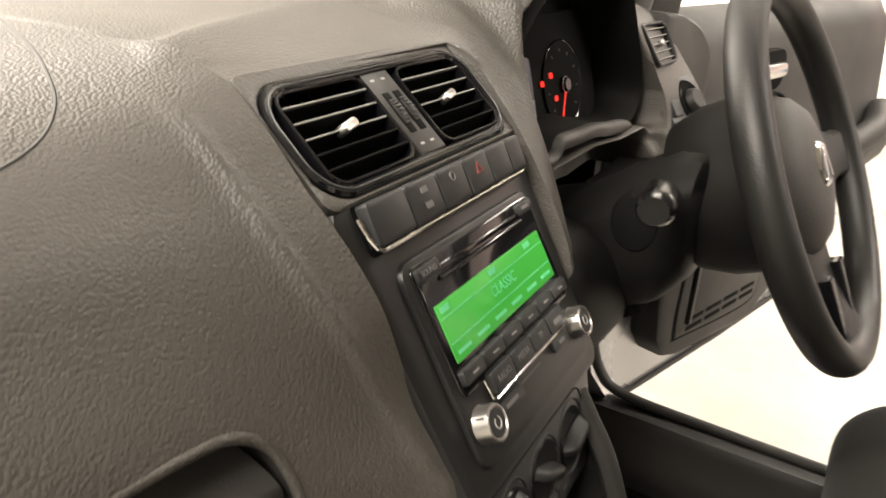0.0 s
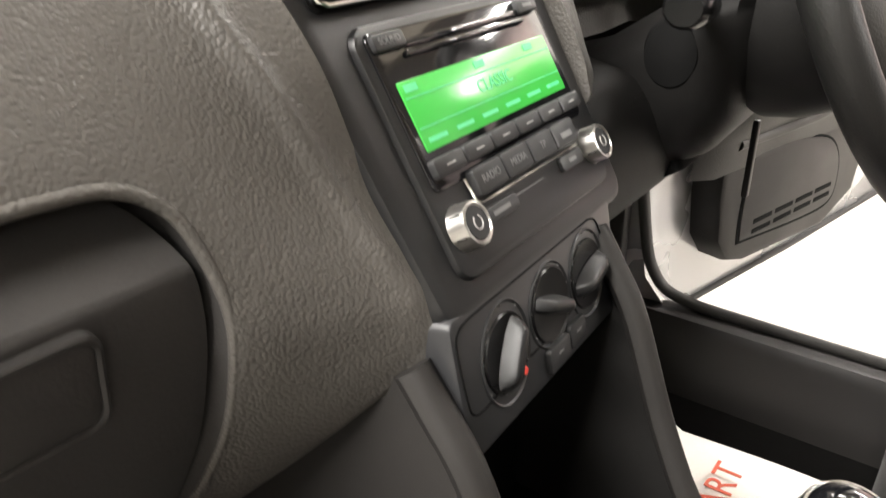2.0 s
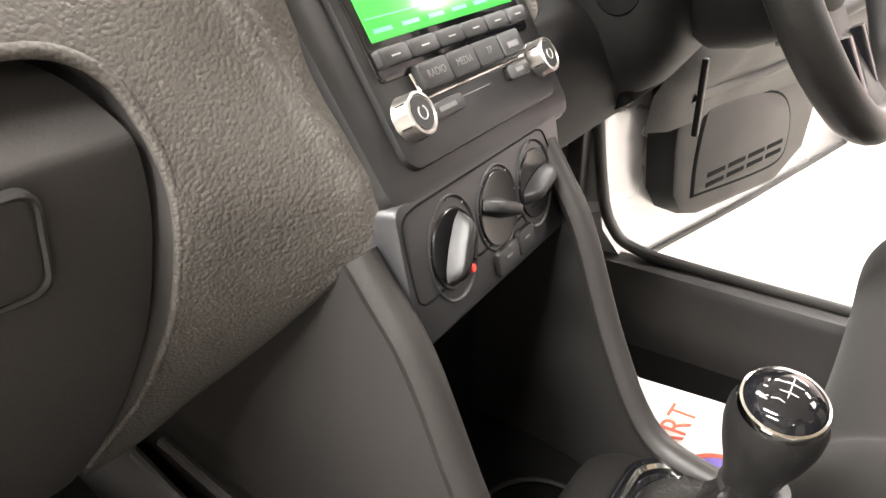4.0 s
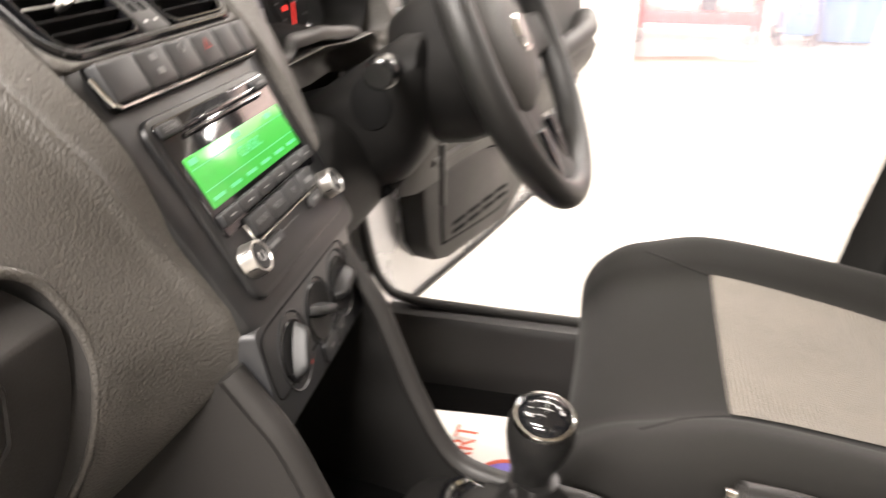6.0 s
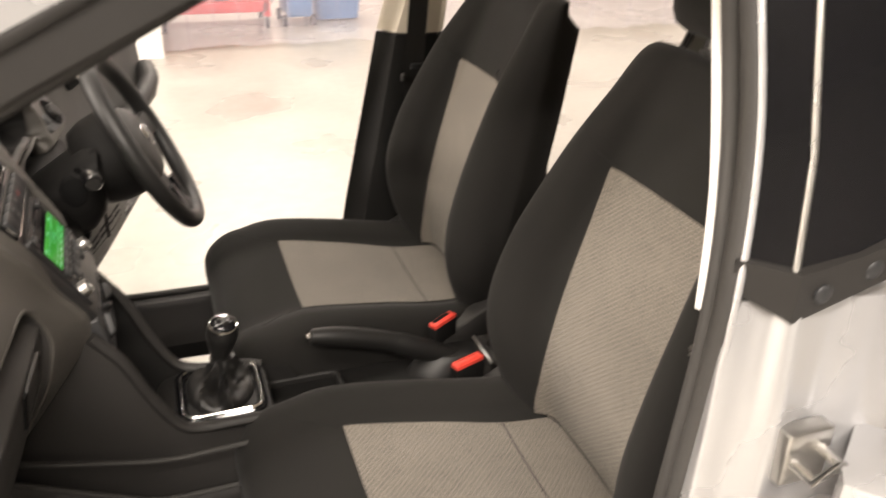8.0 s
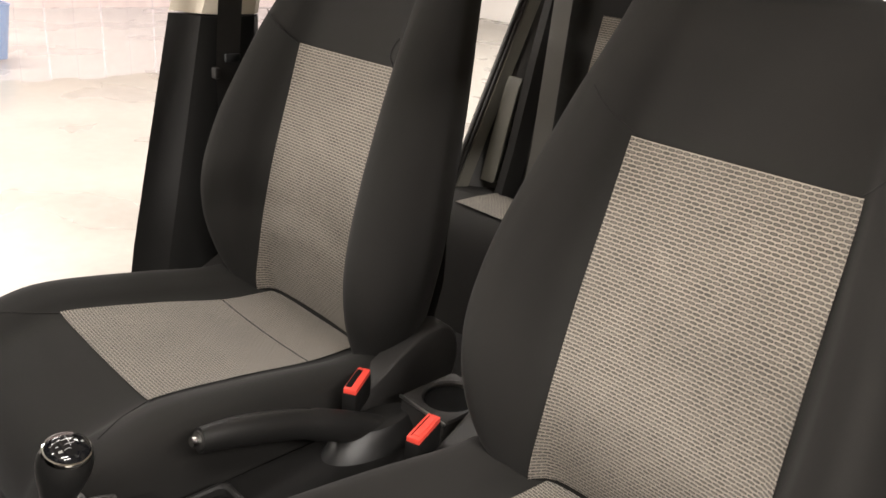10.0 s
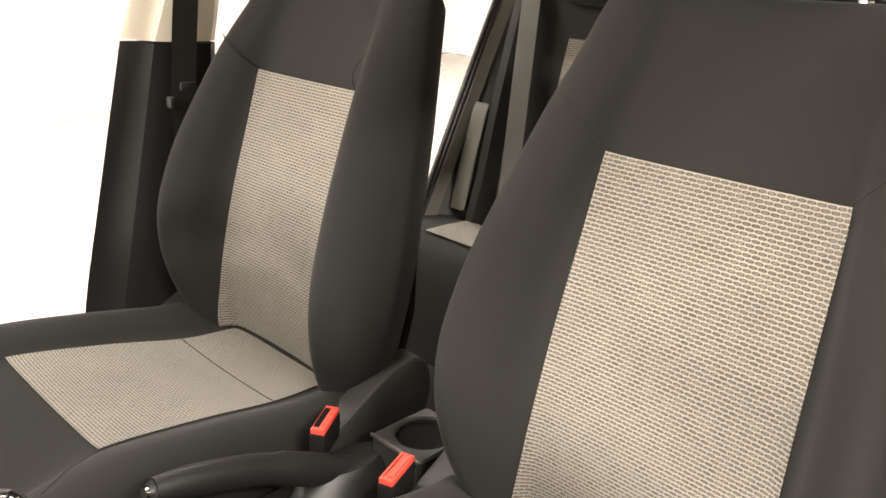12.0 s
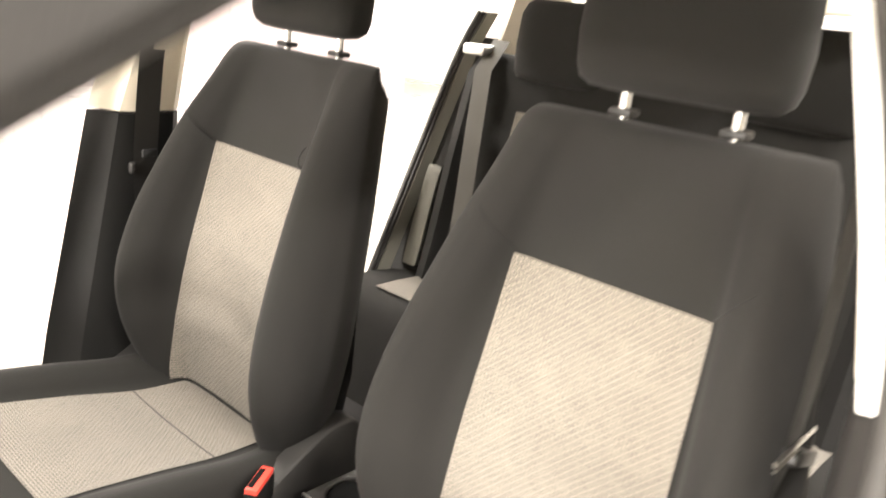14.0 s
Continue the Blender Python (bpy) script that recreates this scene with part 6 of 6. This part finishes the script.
part("seal", tube([(x - 0.006, y - 0.013, z) for x, y, z in EDGE_L], 0.0055, 10), M_TRIM, rd)
part("trim_strip", loft([[(x - 0.004, y - 0.014, z), (x - 0.012, y - 0.020, z), (x - 0.018, y - 0.056, z), (x - 0.012, y - 0.064, z)] for x, y, z in EDGE_L]), M_PALE, rd, "pale grey strip along the opening")
part("quarter_trim", loft([[(x - 0.010, y - 0.062, z), (x - 0.016, y - 0.072, z), (x - 0.028, y - 0.088, z), (x - 0.040, y - 0.14, z), (x - 0.045, y - 0.34, z)] for x, y, z in EDGE_L[:17]]), M_DOOR, rd, "grey trim behind the door opening", angle=40)
WEDGE = [tuple(q) for q in curve_through(((-1.082, 0.66), (-1.100, 0.74), (-1.130, 0.86), (-1.147, 0.912), (-1.158, 0.912), (-1.170, 0.880), (-1.164, 0.80), (-1.150, 0.66)), 30)]
part("armrest", loft([[(0.538 + o, -1.152 + (y + 1.12) * k, 0.78 + (z - 0.78) * k) for y, z in WEDGE] for o, k in ((0.045, 1.0), (0.006, 1.0), (0.001, 0.97), (0.0, 0.90))], True, True), M_PALE, rd, "pale grey wedge armrest", angle=50)
solo("rear_quarter", box((0.60, -1.75, 0.25), (0.66, -1.18, 0.70), 0.01), M_TRIM, "dark rear side trim", "trim panel", kind="structure")
cp = thing("rear_pillar", "cream rear pillar trim on the driver side", "pillar", (0.58, -1.45, 1.1), kind="structure")
part("trim", pillar_bar(((0.56, -1.44, 1.10), (0.55, -1.48, 1.22), (0.53, -1.50, 1.36), (0.50, -1.50, 1.46)), 0.12, 0.02, 1), M_CREAM, cp)
hatch = thing("tailgate", "cream tailgate trim below the rear window", "tailgate", (0, -1.85, 0.6), kind="structure")
part("lower_trim", box((-0.55, -1.86, 0.30), (0.55, -1.80, 1.20), 0.01), M_CREAM, hatch)
part("upper_trim", box((-0.55, -1.80, 1.38), (0.55, -1.70, 1.47), 0.01), M_CREAM, hatch)
solo("parcel_shelf", box((-0.52, -1.80, 1.10), (0.52, -1.34, 1.12), 0.004), M_CARPET, "black parcel shelf behind the rear seat", "shelf")

# ---- rear passenger door, swung open ----
RP = plane_at((-0.80, -0.40, 0), (0, 0, 1), (-0.80, -0.60, 0))
rdo = thing("rear_door", "opened silver rear door with dark glass", "car door", (-0.80, -0.40, 0.33))
part("shell", plate([(0.0, 0.34), (0.80, 0.34), (0.90, 0.62), (0.90, 1.0), (0.0, 0.98)], -0.05, 0.05, 0.02, RP), M_PAINT, rdo)

# ---- workshop beyond the strip curtain ----
cur = thing("strip_curtain", "clear plastic strip curtain hanging in the doorway", "curtain", (5.1, -2.6, 0))
for k in range(30):
    y = 0.02 - k * 0.19
    part("strip", loft([[(5.10 + 0.012 * (k % 2) + 0.006 * math.sin(9 * f + z), y + (f - 0.5) * 0.2, z) for f in (0, 0.33, 0.66, 1)] for z in (0.04 + 0.03 * (k * 7 % 5) / 5, 1.5, 3.2)]), M_STRIP, cur)
part("rail", box((5.05, -5.7, 3.15), (5.17, 0.13, 3.25)), M_SATIN, cur, smooth=False)
tro = thing("tool_trolley", "red enamel tool trolley with open shelves", "trolley", (6.2, -0.35, 0))
for z in (0.14, 0.52, 0.90):
    part("shelf", box((5.95, -0.80, z), (6.45, 0.10, z + 0.09), 0.01), M_TROLLEY, tro)
for x in (5.97, 6.43):
    for y in (-0.78, 0.08):
        part("leg", box((x - 0.02, y - 0.03, 0.10), (x + 0.02, y + 0.03, 1.0), 0.004), M_TROLLEY, tro)
        part("castor", cylinder(0.05, 0.05, -0.015, 0.015, 20, 0.004, Matrix.Translation((x, y, 0.05)) @ pose(0, 0, 0, 90, 0, 0)), M_DARK, tro)
for k, (y, w, h, m) in enumerate(((-0.65, 0.16, 0.18, M_CREAM), (-0.42, 0.12, 0.12, M_PANEL), (-0.18, 0.18, 0.20, M_WHITE), (-0.60, 0.2, 0.14, M_CREAM), (-0.25, 0.15, 0.2, M_PANEL))):
    z = 0.23 if k < 3 else 0.61
    solo("parts_box", box((6.05, y - w / 2, z), (6.3, y + w / 2, z + h), 0.006), m, "small box standing on the trolley shelf", "box", "boxes on the trolley")
bn = thing("plastic_bin", "blue plastic bin on the workshop floor", "bin", (6.3, -1.45, 0))
part("tub", loft([[(6.3 + s * x, -1.45 + s * y, z) for x, y in rounded(-0.2, 0.2, -0.24, 0.24, 0.06)] for s, z in ((0.8, 0.02), (1.0, 0.42), (1.04, 0.44), (0.98, 0.44), (0.8, 0.06))], True, True), M_BLUEBIN, bn)
jk = thing("floor_jack", "dark blue trolley jack on the workshop floor", "jack", (6.1, -1.05, 0))
part("body", box((5.95, -1.18, 0.08), (6.4, -0.95, 0.26), 0.03), M_BLUEBIN, jk)
part("handle", tube([(6.0, -1.07, 0.2), (5.8, -1.0, 0.6), (5.75, -0.98, 0.75)], 0.018, 10), M_DARK, jk)
for x in (6.0, 6.35):
    for y in (-1.19, -0.94):
        part("wheel", cylinder(0.05, 0.05, -0.02, 0.02, 20, 0.005, Matrix.Translation((x, y, 0.05)) @ pose(0, 0, 0, 90, 0, 0)), M_DARK, jk)
# housings over the added lamps, out of view
for lx, ly, watts in LAMPS:
    solo("added_lamp_housing", box((lx - 0.2, ly - 1.25, 3.84), (lx + 0.2, ly + 1.25, 4.0), 0.01), M_WHITE, "white housing of an added, unseen ceiling strip lamp", "ceiling light", "strip lights")
